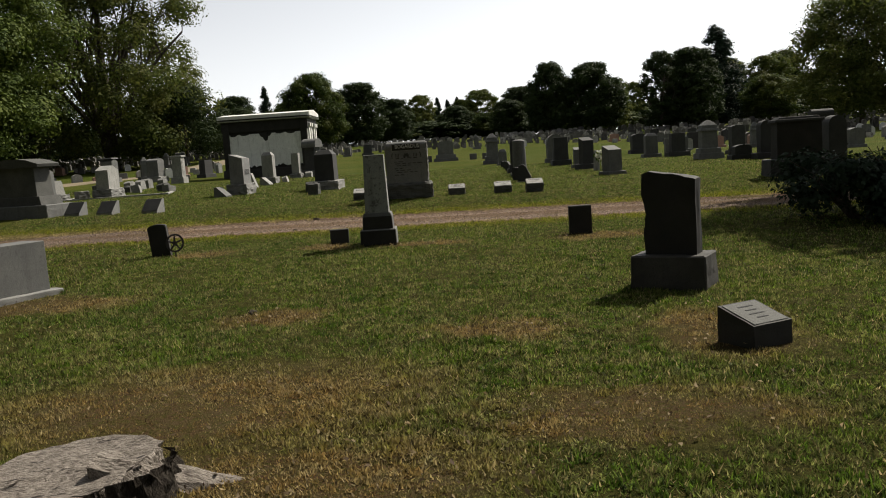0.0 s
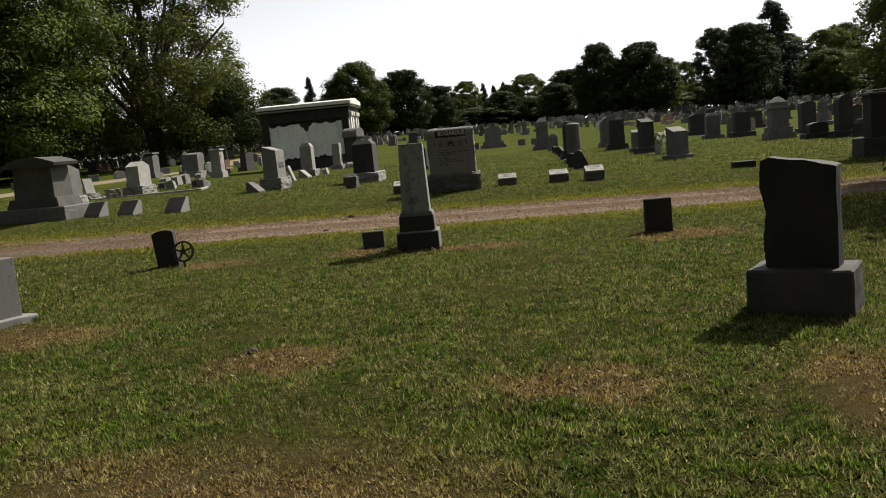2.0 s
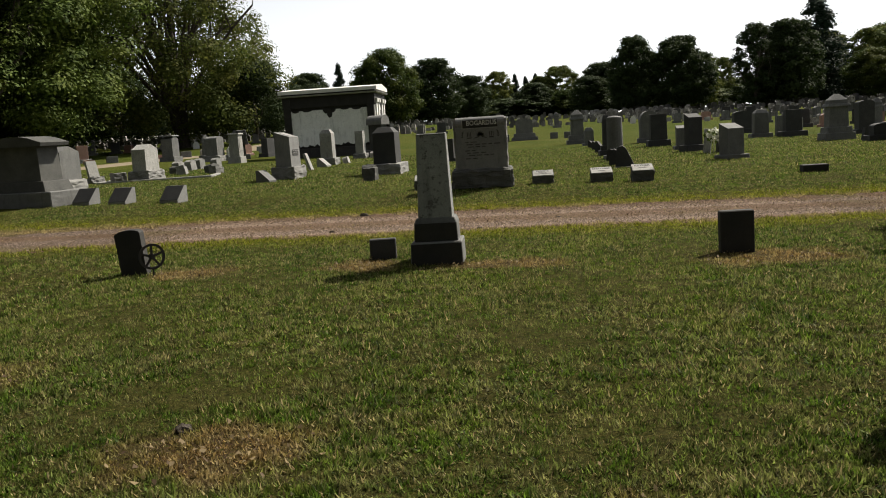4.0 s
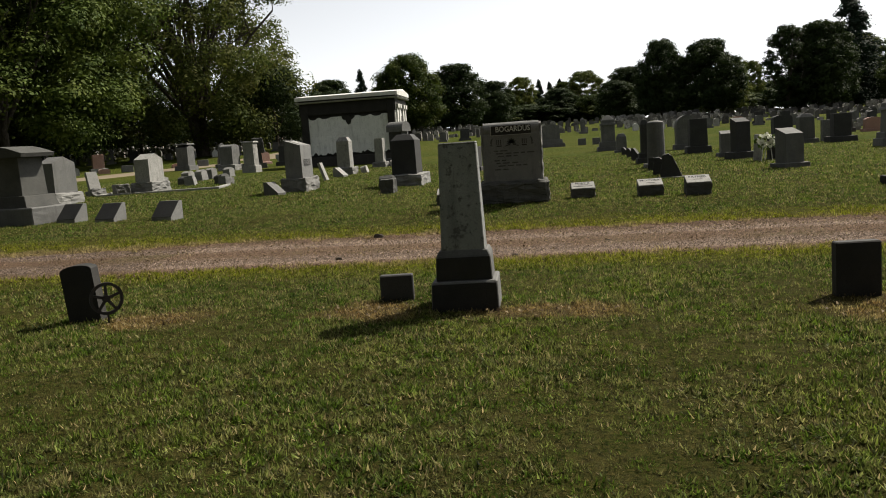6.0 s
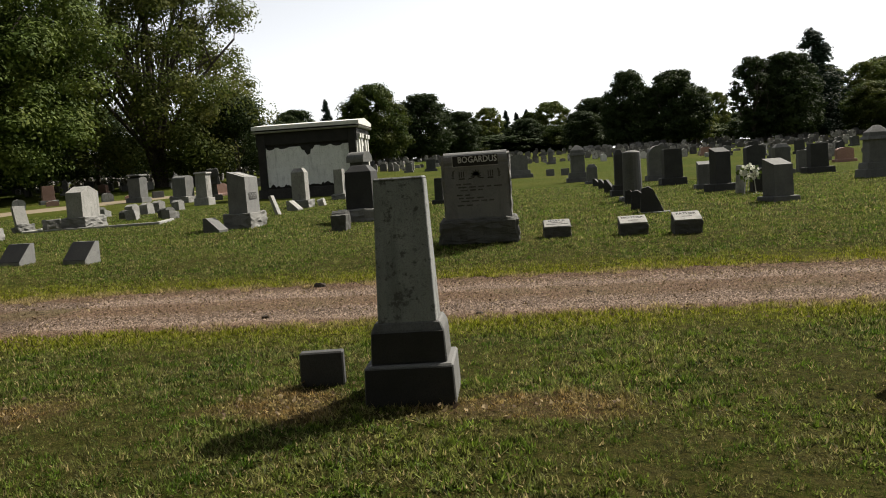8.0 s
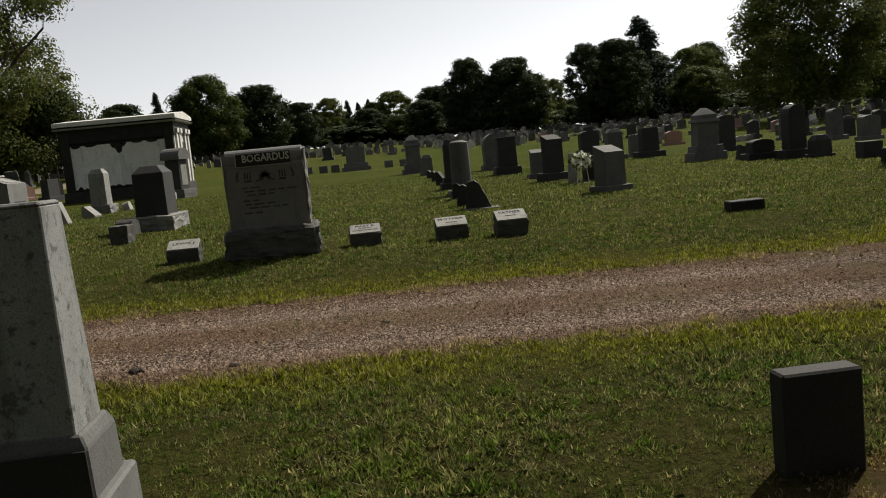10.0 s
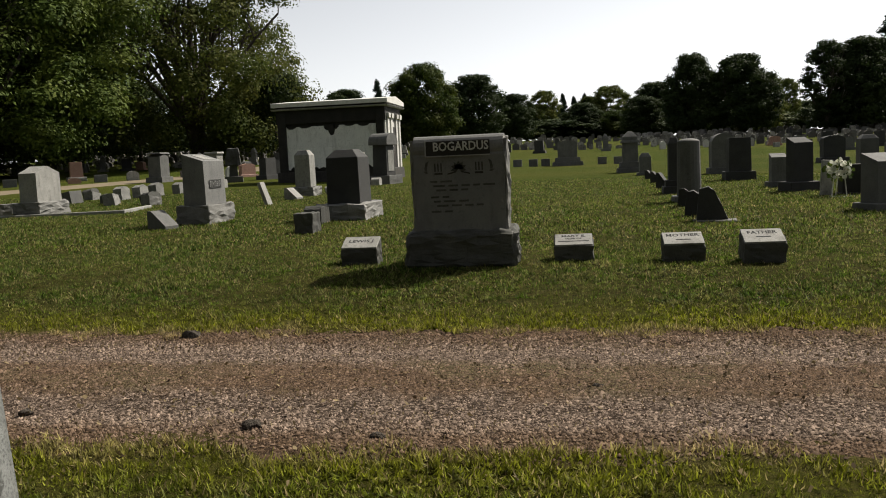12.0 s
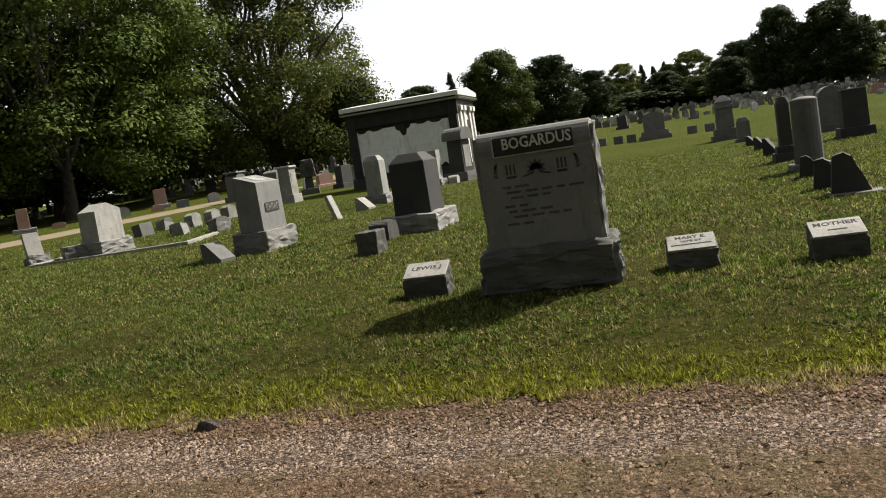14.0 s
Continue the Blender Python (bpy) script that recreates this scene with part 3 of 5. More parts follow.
bmesh.ops.create_cone(hub, cap_ends=True, segments=12, radius1=0.035, radius2=0.03, depth=0.03, matrix=Matrix.Rotation(math.pi / 2, 4, "X"))
part("hub", lift(hub, 0.24), IRON, g)
part("stake", box(0.016, 0.016, 0.14, -0.02, 1, 1, 0.002), IRON, g)
tagged(g, "black cast iron star medallion on a grave stake", "grave marker")

# broken rugged dark stone on a granite base
g = thing("gravestone", 2.26, 8.50, -30)
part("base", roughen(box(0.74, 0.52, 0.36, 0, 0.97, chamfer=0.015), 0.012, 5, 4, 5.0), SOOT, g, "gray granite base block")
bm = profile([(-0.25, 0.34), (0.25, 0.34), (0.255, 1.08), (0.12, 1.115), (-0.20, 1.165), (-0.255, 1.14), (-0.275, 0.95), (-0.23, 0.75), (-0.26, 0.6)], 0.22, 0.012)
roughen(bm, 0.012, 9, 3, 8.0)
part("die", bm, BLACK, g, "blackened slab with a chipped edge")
tagged(g, "tall blackened slab with a chipped edge on a granite base", "gravestone", STONES)

# low slanted block close by
g = thing("slant_marker", 2.14, 6.0, 27)
bm = profile([(-0.17, 0), (0.17, 0), (0.165, 0.30), (-0.165, 0.20)], 0.36, 0.008)
bmesh.ops.rotate(bm, verts=bm.verts, cent=(0, 0, 0), matrix=Matrix.Rotation(math.pi / 2, 3, "Z"))
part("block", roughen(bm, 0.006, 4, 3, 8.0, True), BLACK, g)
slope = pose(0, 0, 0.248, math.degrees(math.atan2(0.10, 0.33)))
part("face", box(0.32, 0.31, 0.008, 0, 1, 1, 0.002), SHADED_ROCK, g, "gray inscribed sloping face", slope)
for k in range(4):
    part("inscription", box(0.14 - 0.04 * (k % 2), 0.012, 0.002, 0, 1, 1, 0), INK, g, at=slope @ pose(0, 0.09 - 0.055 * k, 0.0085))
tagged(g, "low dark block with an inscribed gray top on bare soil", "grave marker", STONES)

# pale block monument and the octagonal stone behind it
g = thing("gravestone", -5.0, 9.95, 62)
part("base", roughen(box(1.0, 0.62, 0.10, 0, 0.98, chamfer=0.01), 0.01, 4), ROCK, g, "rough granite base")
part("die", box(0.78, 0.40, 0.58, 0.095, 0.99, 0.96, 0.008), GRAY, g, "polished gray granite block")
tagged(g, "gray granite block monument on a rough low base", "gravestone", STONES)
g = thing("gravestone", -7.5, 14.3, 20)
bm = bmesh.new()
bmesh.ops.create_cone(bm, cap_ends=True, segments=8, radius1=0.24, radius2=0.24, depth=0.16, matrix=Matrix.Rotation(math.pi / 2, 4, "X") @ Matrix.Rotation(math.pi / 8, 4, "Z"))
part("disc", lift(bm, 0.30), BLACK, g)
part("base", box(0.30, 0.18, 0.10, 0, 1), BLACK, g)
tagged(g, "dark octagonal headstone on a small block", "gravestone", STONES)

# large family monument across the lane
g = thing("family_monument", -0.72, 21.0)
# base dark from moss and from shade put into its colour
part("base", roughen(box(1.17, 0.62, 0.40, 0, 0.985, 0.97, 0.05), 0.032, 11, 8, 8.0), SHADED_ROCK, g, "rock-faced granite base")
MW, MD, MZ = 0.93, 0.40, 0.39
roll = [(-MD / 2, 0), (MD / 2, 0), (MD / 2, 0.80)]
roll += [(MD / 2 + 0.005 - 0.12 + 0.12 * math.cos(a), 0.86 + 0.13 * math.sin(a)) for a in np.linspace(-0.4, 1.5, 7)]
roll += [(-MD / 2 - 0.005 + 0.12 + 0.12 * math.cos(a), 0.86 + 0.13 * math.sin(a)) for a in np.linspace(1.65, 3.6, 7)]
roll += [(-MD / 2, 0.78)]
bm = profile(roll, MW, 0.004)
bmesh.ops.rotate(bm, verts=bm.verts, cent=(0, 0, 0), matrix=Matrix.Rotation(math.pi / 2, 3, "Z"))
part("die", lift(bm, MZ), LIGHT, g, "gray granite die with a rolled top")
for sx in (-1, 1):
    bm = roughen(box(0.06, MD * 0.94, 0.95, 0, 0.96, 0.9, 0), 0.032, 20 + sx, 9, 13.0)
    part("rock_edge", lift(bm, MZ, sx * (MW / 2 + 0.002)), ROCK, g, "chiselled rock-faced edge")
front = pose(0, -MD / 2 - 0.008, MZ + 0.86, 90)
part("name_panel", box(0.66, 0.15, 0.012, -0.004, 1, 1, 0.002), BLACK, g, "dark recessed name panel", front)
for w_, h_, dx, dy in ((0.66, 0.012, 0.0, -0.081), (0.012, 0.17, -0.336, 0.0)):
    part("panel_edge", box(w_, h_, 0.012, 0.004, 1, 1, 0.002), PALE, g, at=front @ pose(dx, dy, 0))
letters("BOGARDUS", 0.128, g, WHITE, front @ pose(0.03, 0.012, 0.012), 0.006, "raised pale family name", 0.57)
FACE = pose(0, -MD / 2 - 0.001, MZ, 90)
row_z = (0.52, 0.475, 0.43, 0.36, 0.315, 0.27, 0.21)
for k, zz in enumerate(row_z):
    n_words = (2, 5, 3, 2, 3, 4, 2)[k]
    x0 = -0.30 + 0.03 * (k % 3)
    for q in range(n_words):
        ww = 0.07 + 0.05 * ((k * 7 + q * 3) % 4) / 3
        part("inscription", box(ww, 0.020, 0.003, 0, 1, 1, 0), SHADED_ROCK, g, at=FACE @ pose(x0 + ww / 2, zz, 0))
        x0 += ww + 0.035
def leaflet(length, wide):
    """A small carved leaf, pointed at both ends."""
    lb = bmesh.new()
    lb.faces.new([lb.verts.new((x_, y_, 0.0)) for x_, y_ in ((0, 0), (length * 0.4, -wide), (length, 0), (length * 0.4, wide))])
    return lb


for sx in (-1, 1):
    for k in range(3):
        part("ornament", box(0.013, 0.085, 0.004, 0, 1, 1, 0.001), SOOT, g, at=FACE @ pose(sx * (0.18 + 0.032 * k), 0.665, 0))
    part("ornament", box(0.085, 0.02, 0.003, 0, 1, 1, 0.001), SOOT, g, at=FACE @ pose(sx * 0.21, 0.60, 0))
    for k in range(5):
        part("ornament", leaflet(0.06, 0.014), SHADED_ROCK, g, at=FACE @ pose(sx * (0.315 + 0.008 * k), 0.61 + 0.02 * k, 0.002, 0, 0, (20 + 28 * k) if sx > 0 else (160 - 28 * k)))
    part("ornament", box(0.10, 0.014, 0.003, 0, 0.7, 1, 0.001), SOOT, g, at=FACE @ pose(sx * 0.07, 0.605, 0) @ pose(0, 0, 0, 0, 0, -sx * 14))
for k in range(7):
    part("ornament", leaflet(0.085, 0.026), SHADED_ROCK, g, at=FACE @ pose(0, 0.645, 0.002, 0, 0, -12 + 34 * k))
tagged(g, "large gray granite family monument with a rolled top", "monument", STONES)

bevel_marker(-1.86, 21.1, 0.40, 0.26, 0.31, [("LEWIS J", 0.085, 0.02)], "small granite marker with a white sloping face", 0, 2)
bevel_marker(0.43, 21.1, 0.40, 0.26, 0.29, [("MARY E.", 0.07, 0.075), ("WIFE OF", 0.045, 0.01), ("", 0.8, -0.05)], "small granite marker with a lettered white face", 0, 5)
bevel_marker(1.53, 20.95, 0.41, 0.26, 0.30, [("MOTHER", 0.082, 0.06), ("", 0.35, -0.04)], "small granite marker with a lettered white face", 0, 7)
bevel_marker(2.27, 20.75, 0.40, 0.26, 0.34, [("FATHER", 0.08, 0.06), ("", 0.35, -0.03)], "taller granite marker with a white sloping face", 0, 8)
gravestone(5.45, 20.95, 0.46, 0.24, 0.17, BLACK, "low dark flat marker in the grass", top="straight")

# left of the monument, across the lane
g = thing("monument", -10.2, 21.7, -14)
part("base", roughen(box(1.9, 1.05, 0.34, 0, 0.98, chamfer=0.02), 0.01, 3), GRAY, g, "broad granite base")
part("plinth", lift(box(1.45, 0.82, 0.22, 0, 0.9), 0.335), SHADED_ROCK, g)
part("die", lift(box(1.12, 0.62, 0.72, 0, 0.93), 0.55), SHADED_ROCK, g)
part("cap", lift(profile([(-0.72, 0), (0.72, 0), (0.74, 0.07), (0.42, 0.17), (0.2, 0.21), (-0.2, 0.21), (-0.42, 0.17), (-0.74, 0.07)], 0.8, 0.01), 1.265), SHADED_ROCK, g, "overhanging curved cap")
tagged(g, "broad gray granite monument with an overhanging curved cap", "monument", STONES)
gravestone(-11.8, 21.9, 0.38, 0.16, 0.38, DARK, "small dark square footstone beside the broad monument", top="straight")
for x, y in ((-8.9, 21.4), (-8.0, 21.1), (-6.85, 20.9)):
    slant_marker(x, y, 0.42, 0.34, 0.36, LIGHT, "gray granite slant marker with a dark face", -14, "dark")

ROCKB = "on a rock-faced base"
gravestone(-11.35, 30.2, 0.85, 0.44, 1.14, PALE, "white marble headstone " + ROCKB, "peak", [(1.1, 0.68, 0.34, True)], ROCK, seed=4, rot=86)
gravestone(-12.85, 29.9, 0.36, 0.10, 0.74, PALE, "pale leaning tablet on a small base", "flat", [(0.46, 0.36, 0.2, True)], ROCK, tip=-16, rot=60)
gravestone(-12.4, 30.5, 0.42, 0.3, 0.3, ROCK, "small rough footstone beside a plot curb", "straight", rot=50)
g = thing("plot_curb", -11.2, 30.1, 12)
for w_, d_, dx, dy in ((3.4, 0.12, 0.2, -0.55), (0.12, 2.2, -1.44, 0.61), (0.12, 2.2, 1.84, 0.61)):
    part("curb", lift(box(w_, d_, 0.09, 0, 1, 1, 0.01), 0, dx, dy), PALE, g)
tagged(g, "low pale stone curb round a family plot", "plot curb")
for k, (x, y, h) in enumerate(((-12.95, 36.9, 0.44), (-12.85, 37.9, 0.44), (-12.95, 39.2, 0.46), (-12.6, 40.2, 0.42))):
    gravestone(x, y, 0.42, 0.3, h, ROCK, "small rough pointed headstone in a row", "peak", rot=80, tip=-4, seed=k + 2)
for k, (x, y, w_, h) in enumerate(((-10.2, 33.2, 0.42, 0.3), (-10.6, 34.0, 0.5, 0.34), (-11.0, 34.9, 0.44, 0.26), (-11.6, 33.8, 0.4, 0.34), (-12.2, 34.8, 0.46, 0.3), (-13.6, 35.3, 0.5, 0.38), (-14.2, 37.4, 0.5, 0.3), (-14.9, 38.6, 0.62, 0.34))):
    gravestone(x, y, w_, 0.3, h, (ROCK, SHADED_ROCK, GRAY)[k % 3], "low rough stone lying in a curbed plot", ("slope_right", "serp", "straight")[k % 3], rot=70 + 9 * (k % 4), tip=-10 * (k % 2), seed=k)
g = thing("urn_monument", -14.9, 51.2, 20)
part("base", box(0.85, 0.7, 0.3, 0, 0.95), GRAY, g)
part("pedestal", lift(box(0.42, 0.4, 0.55, 0, 0.8), 0.295), SHADED_ROCK, g)
part("urn", lift(roughen(box(0.7, 0.5, 0.75, 0, 0.75), 0.06, 6, 5, 4.0), 0.84), SHADED_ROCK, g, "dark weathered carved top")
tagged(g, "dark weathered carved monument on a narrow pedestal", "monument", STONES)
g = gravestone(-6.02, 26.8, 0.78, 0.42, 1.26, LIGHT, "tall gray granite die with a sloping top " + ROCKB, "desk", [(1.04, 0.64, 0.36, True)], ROCK, seed=8, rot=86)
part("name_panel", box(0.46, 0.15, 0.004, 0, 1, 1, 0.001), DARK, g, "dark name panel with worn pale letters", pose(0.0, -0.2125, 0.72, 90))
for k, (dx, ww) in enumerate(((-0.175, 0.065), (-0.09, 0.065), (0.0, 0.065), (0.085, 0.05), (0.17, 0.065))):
    for q, (ox, oz, bw, bh) in enumerate(((-0.38, 0, 0.22, 1.0), (0.05, 0.42 - 0.42 * (k % 2), 0.7, 0.18), (0.32, 0, 0.2, 0.95 - 0.4 * (k % 3 == 1)))):
        part("inscription", box(ww * bw, 0.10 * bh, 0.003, 0, 1, 1, 0), LIGHT, g, at=pose(dx + ox * ww, -0.2165, 0.72 + oz * 0.1, 90))
part("top_panel", box(0.34, 0.26, 0.006, 0, 1, 1, 0.001), PALE, g, "pale inscribed panel on the slope", pose(0, 0, 1.194, 18.6))
slant_marker(-6.35, 25.75, 0.30, 0.40, 0.34, GRAY, "small gray slanted stone in the grass", 70)
gravestone(-6.6, 31.9, 0.28, 0.09, 0.6, PALE, "thin white leaning tablet in the grass", "flat", tip=-19, rot=86)
slant_marker(-6.65, 34.0, 0.28, 0.4, 0.34, PALE, "small white slanted stone in the grass", 70)
gravestone(-6.9, 36.0, 0.46, 0.46, 1.32, PALE, "pale marble headstone with a hipped top", "hip", [(0.72, 0.68, 0.28, True)], ROCK, seed=6, rot=86)
gravestone(-6.35, 36.7, 0.3, 0.2, 0.28, PALE, "small pale rounded footstone beside a headstone", "round", rot=86, tip=-15)
gravestone(-6.75, 42.1, 0.48, 0.36, 1.22, PALE, "pale plain headstone on a low base", "flat", [(0.75, 0.55, 0.25, True)], ROCK, seed=7, rot=86)
gravestone(-6.2, 42.3, 0.34, 0.3, 0.3, PALE, "small pale footstone beside a headstone", "round", rot=86)
g = thing("monument", -6.1, 43.3, 72)
part("base", roughen(box(1.0, 0.95, 0.34, 0, 0.98), 0.012, 9), GRAY, g)
part("die", lift(box(0.64, 0.58, 1.12, 0, 0.94), 0.335), DARK, g, "dark polished die")
part("panel", lift(box(0.42, 0.02, 0.75, 0, 1, 1, 0.003), 0.5, 0, -0.292), PALE, g, "pale inscribed panel")
part("cap", lift(profile(arch(0.82, 0.42, 0.3, 10), 0.76, 0.02), 1.45), GRAY, g, "rounded gray cap")
tagged(g, "tall dark monument with a rounded cap and pale panel", "monument", STONES)
gravestone(-3.42, 27.0, 0.70, 0.60, 1.24, DARK, "dark granite die with a hipped top " + ROCKB, "hip", [(1.12, 0.90, 0.30, True)], ROCK, seed=12, rot=86)
gravestone(-3.75, 26.0, 0.42, 0.3, 0.33, SHADED_ROCK, "small rounded rock-faced footstone in the lawn", "serp", rot=86, seed=3)
gravestone(-3.5, 24.6, 0.36, 0.30, 0.33, SHADED_ROCK, "small rock-faced square footstone", "straight", rot=86)
gravestone(-2.15, 33.0, 0.26, 0.26, 0.78, DARK, "narrow dark headstone with a pale edge", "flat", [(0.42, 0.36, 0.16, False)], rot=-20)
gravestone(-11.9, 26.3, 0.84, 0.42, 1.2, GRAY, "gray granite headstone with a peaked top " + ROCKB, "peak", [(1.08, 0.62, 0.32, True)], ROCK, seed=17, rot=82)
gravestone(-12.0, 25.35, 0.36, 0.30, 0.30, ROCK, "small rough sloping footstone beside a headstone", "slope_right", rot=82, seed=5)
gravestone(-16.0, 50.0, 0.95, 0.66, 1.35, GRAY, "gray marble monument with a rounded top", "serp", [(1.25, 1.0, 0.32, True)], ROCK, seed=14, rot=86, panel=True)
gravestone(-13.1, 44.6, 0.56, 0.5, 1.36, PALE, "pale marble monument with a fluted front", "flat", [(0.74, 0.66, 0.34, False)], rot=86, cap=1.12, panel=True)
gravestone(-20.6, 55.4, 0.9, 0.7, 1.5, GRAY, "gray marble monument with a stepped cap", "peak", [(1.2, 0.95, 0.3, False)], rot=86, cap=1.1)
gravestone(-32.4, 53.8, 0.6, 0.4, 1.35, RED, "red granite headstone beside the sandy lane", "flat", [(1.2, 0.7, 0.28, True)], ROCK, rot=40)
gravestone(-31.5, 66.0, 0.8, 0.4, 1.3, RED, "red granite headstone under the big trees", "flat", [(1.2, 0.7, 0.3, True)], ROCK, rot=40)
for k in range(9):
    gravestone(-30.8 + 1.1 * k, 54.5 + 1.35 * k + 0.4 * (k % 2), 0.7, 0.4, 0.34 + 0.12 * (k % 3), (RED, GRAY, PALE)[k % 3], "low stone beside the sandy lane under trees", ("serp", "straight", "round")[k % 3], rot=35)

# right of the monument: the row beside the open lawn
gravestone(0.65, 62.0, 1.1, 0.7, 1.45, GRAY, "gray stepped granite monument on the far lawn", "serp", [(1.75, 1.1, 0.26, False), (1.45, 0.9, 0.24, False)])
for x in (-2.2, -1.3, -0.6, 2.6, 3.5, 4.3):
    gravestone(x, 62.6 + 0.2 * math.sin(x), 0.5, 0.3, 0.45, GRAY, "low gray footstone beside a stepped monument", "straight")
gravestone(3.02, 47.5, 0.62, 0.55, 1.66, GRAY, "gray pedestal monument with a pointed cap", "pedestal", [(1.05, 0.9, 0.22, False), (0.85, 0.72, 0.24, False)])
gravestone(3.3, 44.2, 0.42, 0.34, 0.82, GRAY, "small gray die with a pale top", "hip", [(0.6, 0.5, 0.12, False)])
for x, y, w_, h_ in ((3.1, 40.3, 0.26, 0.32), (3.0, 37.5, 0.26, 0.36), (2.85, 34.5, 0.3, 0.42)):
    slant_marker(x, y, w_, 0.3, h_, DARK, "small dark slanted headstone in the row", 70)
gravestone(2.78, 31.8, 0.24, 0.24, 1.28, DARK, "slender dark shaft on stepped blocks", "hip", [(0.5, 0.5, 0.2, False), (0.38, 0.38, 0.14, False)])
gravestone(2.72, 29.0, 0.46, 0.46, 1.22, GRAY, "gray cylindrical column headstone", "column", [(0.62, 0.62, 0.14, False)])
for x, y, s, label in ((2.45, 27.5, 0.72, "dark broken slanting stone at the foot of a column"), (2.46, 24.95, 1.06, "dark broken slanting headstone on a flat slab"), (2.36, 25.75, 0.86, "dark slanting headstone behind another one")):
    g = thing("gravestone", x, y, -8)
    bm = profile([(-0.2 * s, 0), (0.24 * s, 0), (0.16 * s, 0.2 * s), (0.05 * s, 0.44 * s), (-0.03 * s, 0.5 * s), (-0.15 * s, 0.47 * s)], 0.18, 0.01)
    part("die", roughen(bm, 0.01, int(x * 10), 3, 7.0), DARK, g)
    tagged(g, label, "gravestone", STONES)
gravestone(2.5, 24.9, 0.62, 0.42, 0.05, GRAY, "flat gray slab under a slanting headstone", "straight", rot=-10)
gravestone(5.85, 43.4, 0.8, 0.6, 1.42, GRAY, "gray headstone with a domed top", "full", [(1.0, 0.8, 0.24, False)])
gravestone(5.35, 37.9, 0.62, 0.46, 1.24, DARK, "dark granite die on a broad base", "flat", [(0.86, 0.66, 0.28, False)])
gravestone(5.4, 33.5, 0.36, 0.28, 0.82, GRAY, "small gray die with a pale slanted top", "desk", [(0.55, 0.45, 0.16, False)])
gravestone(5.35, 31.4, 0.42, 0.36, 1.18, DARK, "dark granite die with a pale slanted top", "desk", [(0.7, 0.6, 0.24, False)], rot=14)
gravestone(5.2, 26.1, 0.44, 0.40, 0.9, GRAY, "gray granite die with a slanted top", "desk", [(0.66, 0.56, 0.14, False)], rot=20)
gravestone(12.0, 52.0, 0.9, 0.6, 1.2, DARK, "dark rounded headstone in the far rows", "serp", [(1.2, 0.9, 0.26, False)])
gravestone(10.5, 43.0, 0.6, 0.5, 1.2, GRAY, "gray die with a pale top in the rows", "hip", [(0.9, 0.7, 0.2, False)])
gravestone(11.5, 41.9, 0.66, 0.5, 1.14, DARK, "dark granite die on a broad base", "flat", [(1.05, 0.8, 0.26, False)])
gravestone(11.7, 44.2, 0.4, 0.36, 0.9, GRAY, "narrow gray headstone in the rows", "flat")
gravestone(10.9, 35.2, 0.64, 0.56, 1.58, GRAY, "gray pedestal monument with a pointed roof cap", "pedestal", [(1.02, 0.86, 0.28, False), (0.84, 0.74, 0.2, False)])
gravestone(13.9, 40.6, 0.6, 0.5, 1.35, DARK, "dark headstone with a rounded cap", "serp", [(0.9, 0.75, 0.22, False)])
gravestone(11.3, 32.5, 0.62, 0.4, 0.58, DARK, "low dark wide headstone on a base", "serp", [(0.95, 0.6, 0.22, False)])
gravestone(11.3, 33.6, 0.34, 0.2, 0.42, DARK, "small dark tilted footstone", "slope_right", lean=10)
gravestone(11.95, 31.9, 0.46, 0.44, 1.42, DARK, "tall dark round-topped column headstone", "full", [(0.86, 0.74, 0.26, False)])
gravestone(12.2, 31.1, 0.46, 0.4, 0.6, DARK, "squat dark die with a hipped top", "hip", [(0.6, 0.5, 0.12, False)])
gravestone(12.1, 28.8, 0.46, 0.36, 0.42, DARK, "low dark square footstone", "straight")
gravestone(19.5, 43.0, 0.5, 0.45, 1.25, GRAY, "gray round-topped headstone in the rows", "round", [(0.8, 0.7, 0.2, False)])
gravestone(21.8, 46.0, 0.56, 0.45, 0.9, DARK, "dark square headstone in the rows", "hip")
gravestone(19.2, 40.2, 0.66, 0.45, 0.92, GRAY, "gray rounded headstone on a low base", "serp", [(0.85, 0.6, 0.16, False)])
gravestone(20.4, 48.6, 0.52, 0.45, 1.0, GRAY, "gray square headstone in the rows", "flat", [(0.8, 0.6, 0.16, False)])
g = thing("monument", 11.55, 26.3, 0)
part("base", box(1.16, 0.62, 0.36, 0, 0.97, chamfer=0.015), BLACK, g)
part("die", lift(box(0.86, 0.5, 1.0, 0, 0.97), 0.355), BLACK, g)
roll_ = bmesh.new()
bmesh.ops.create_cone(roll_, cap_ends=True, segments=18, radius1=0.16, radius2=0.16, depth=0.66, matrix=Matrix.Rotation(math.pi / 2, 4, "Y"))
part("cap", lift(roll_, 1.46), DARK, g, "rolled cap with a pale upper edge")
tagged(g, "tall dark granite monument with a rolled cap", "monument", STONES)
g = thing("monument", 8.72, 21.25, 0)
part("base", roughen(box(1.54, 0.64, 0.45, 0, 0.97, chamfer=0.02), 0.01, 6), DARK, g, "broad dark base")
part("die", lift(box(1.10, 0.42, 0.88, 0, 0.98), 0.445), BLACK, g)
part("cap", lift(box(1.2, 0.52, 0.07, 0, 0.97), 1.32), DARK, g, "thin overhanging cap")
part("ridge", lift(box(1.04, 0.4, 0.06, 0, 0.9), 1.386), DARK, g)
tagged(g, "large dark granite monument with a flat overhanging cap", "monument", STONES)
gravestone(10.3, 22.7, 0.46, 0.42, 1.42, DARK, "dark round-topped column beside a dark monument", "full", [(0.66, 0.6, 0.3, False)])

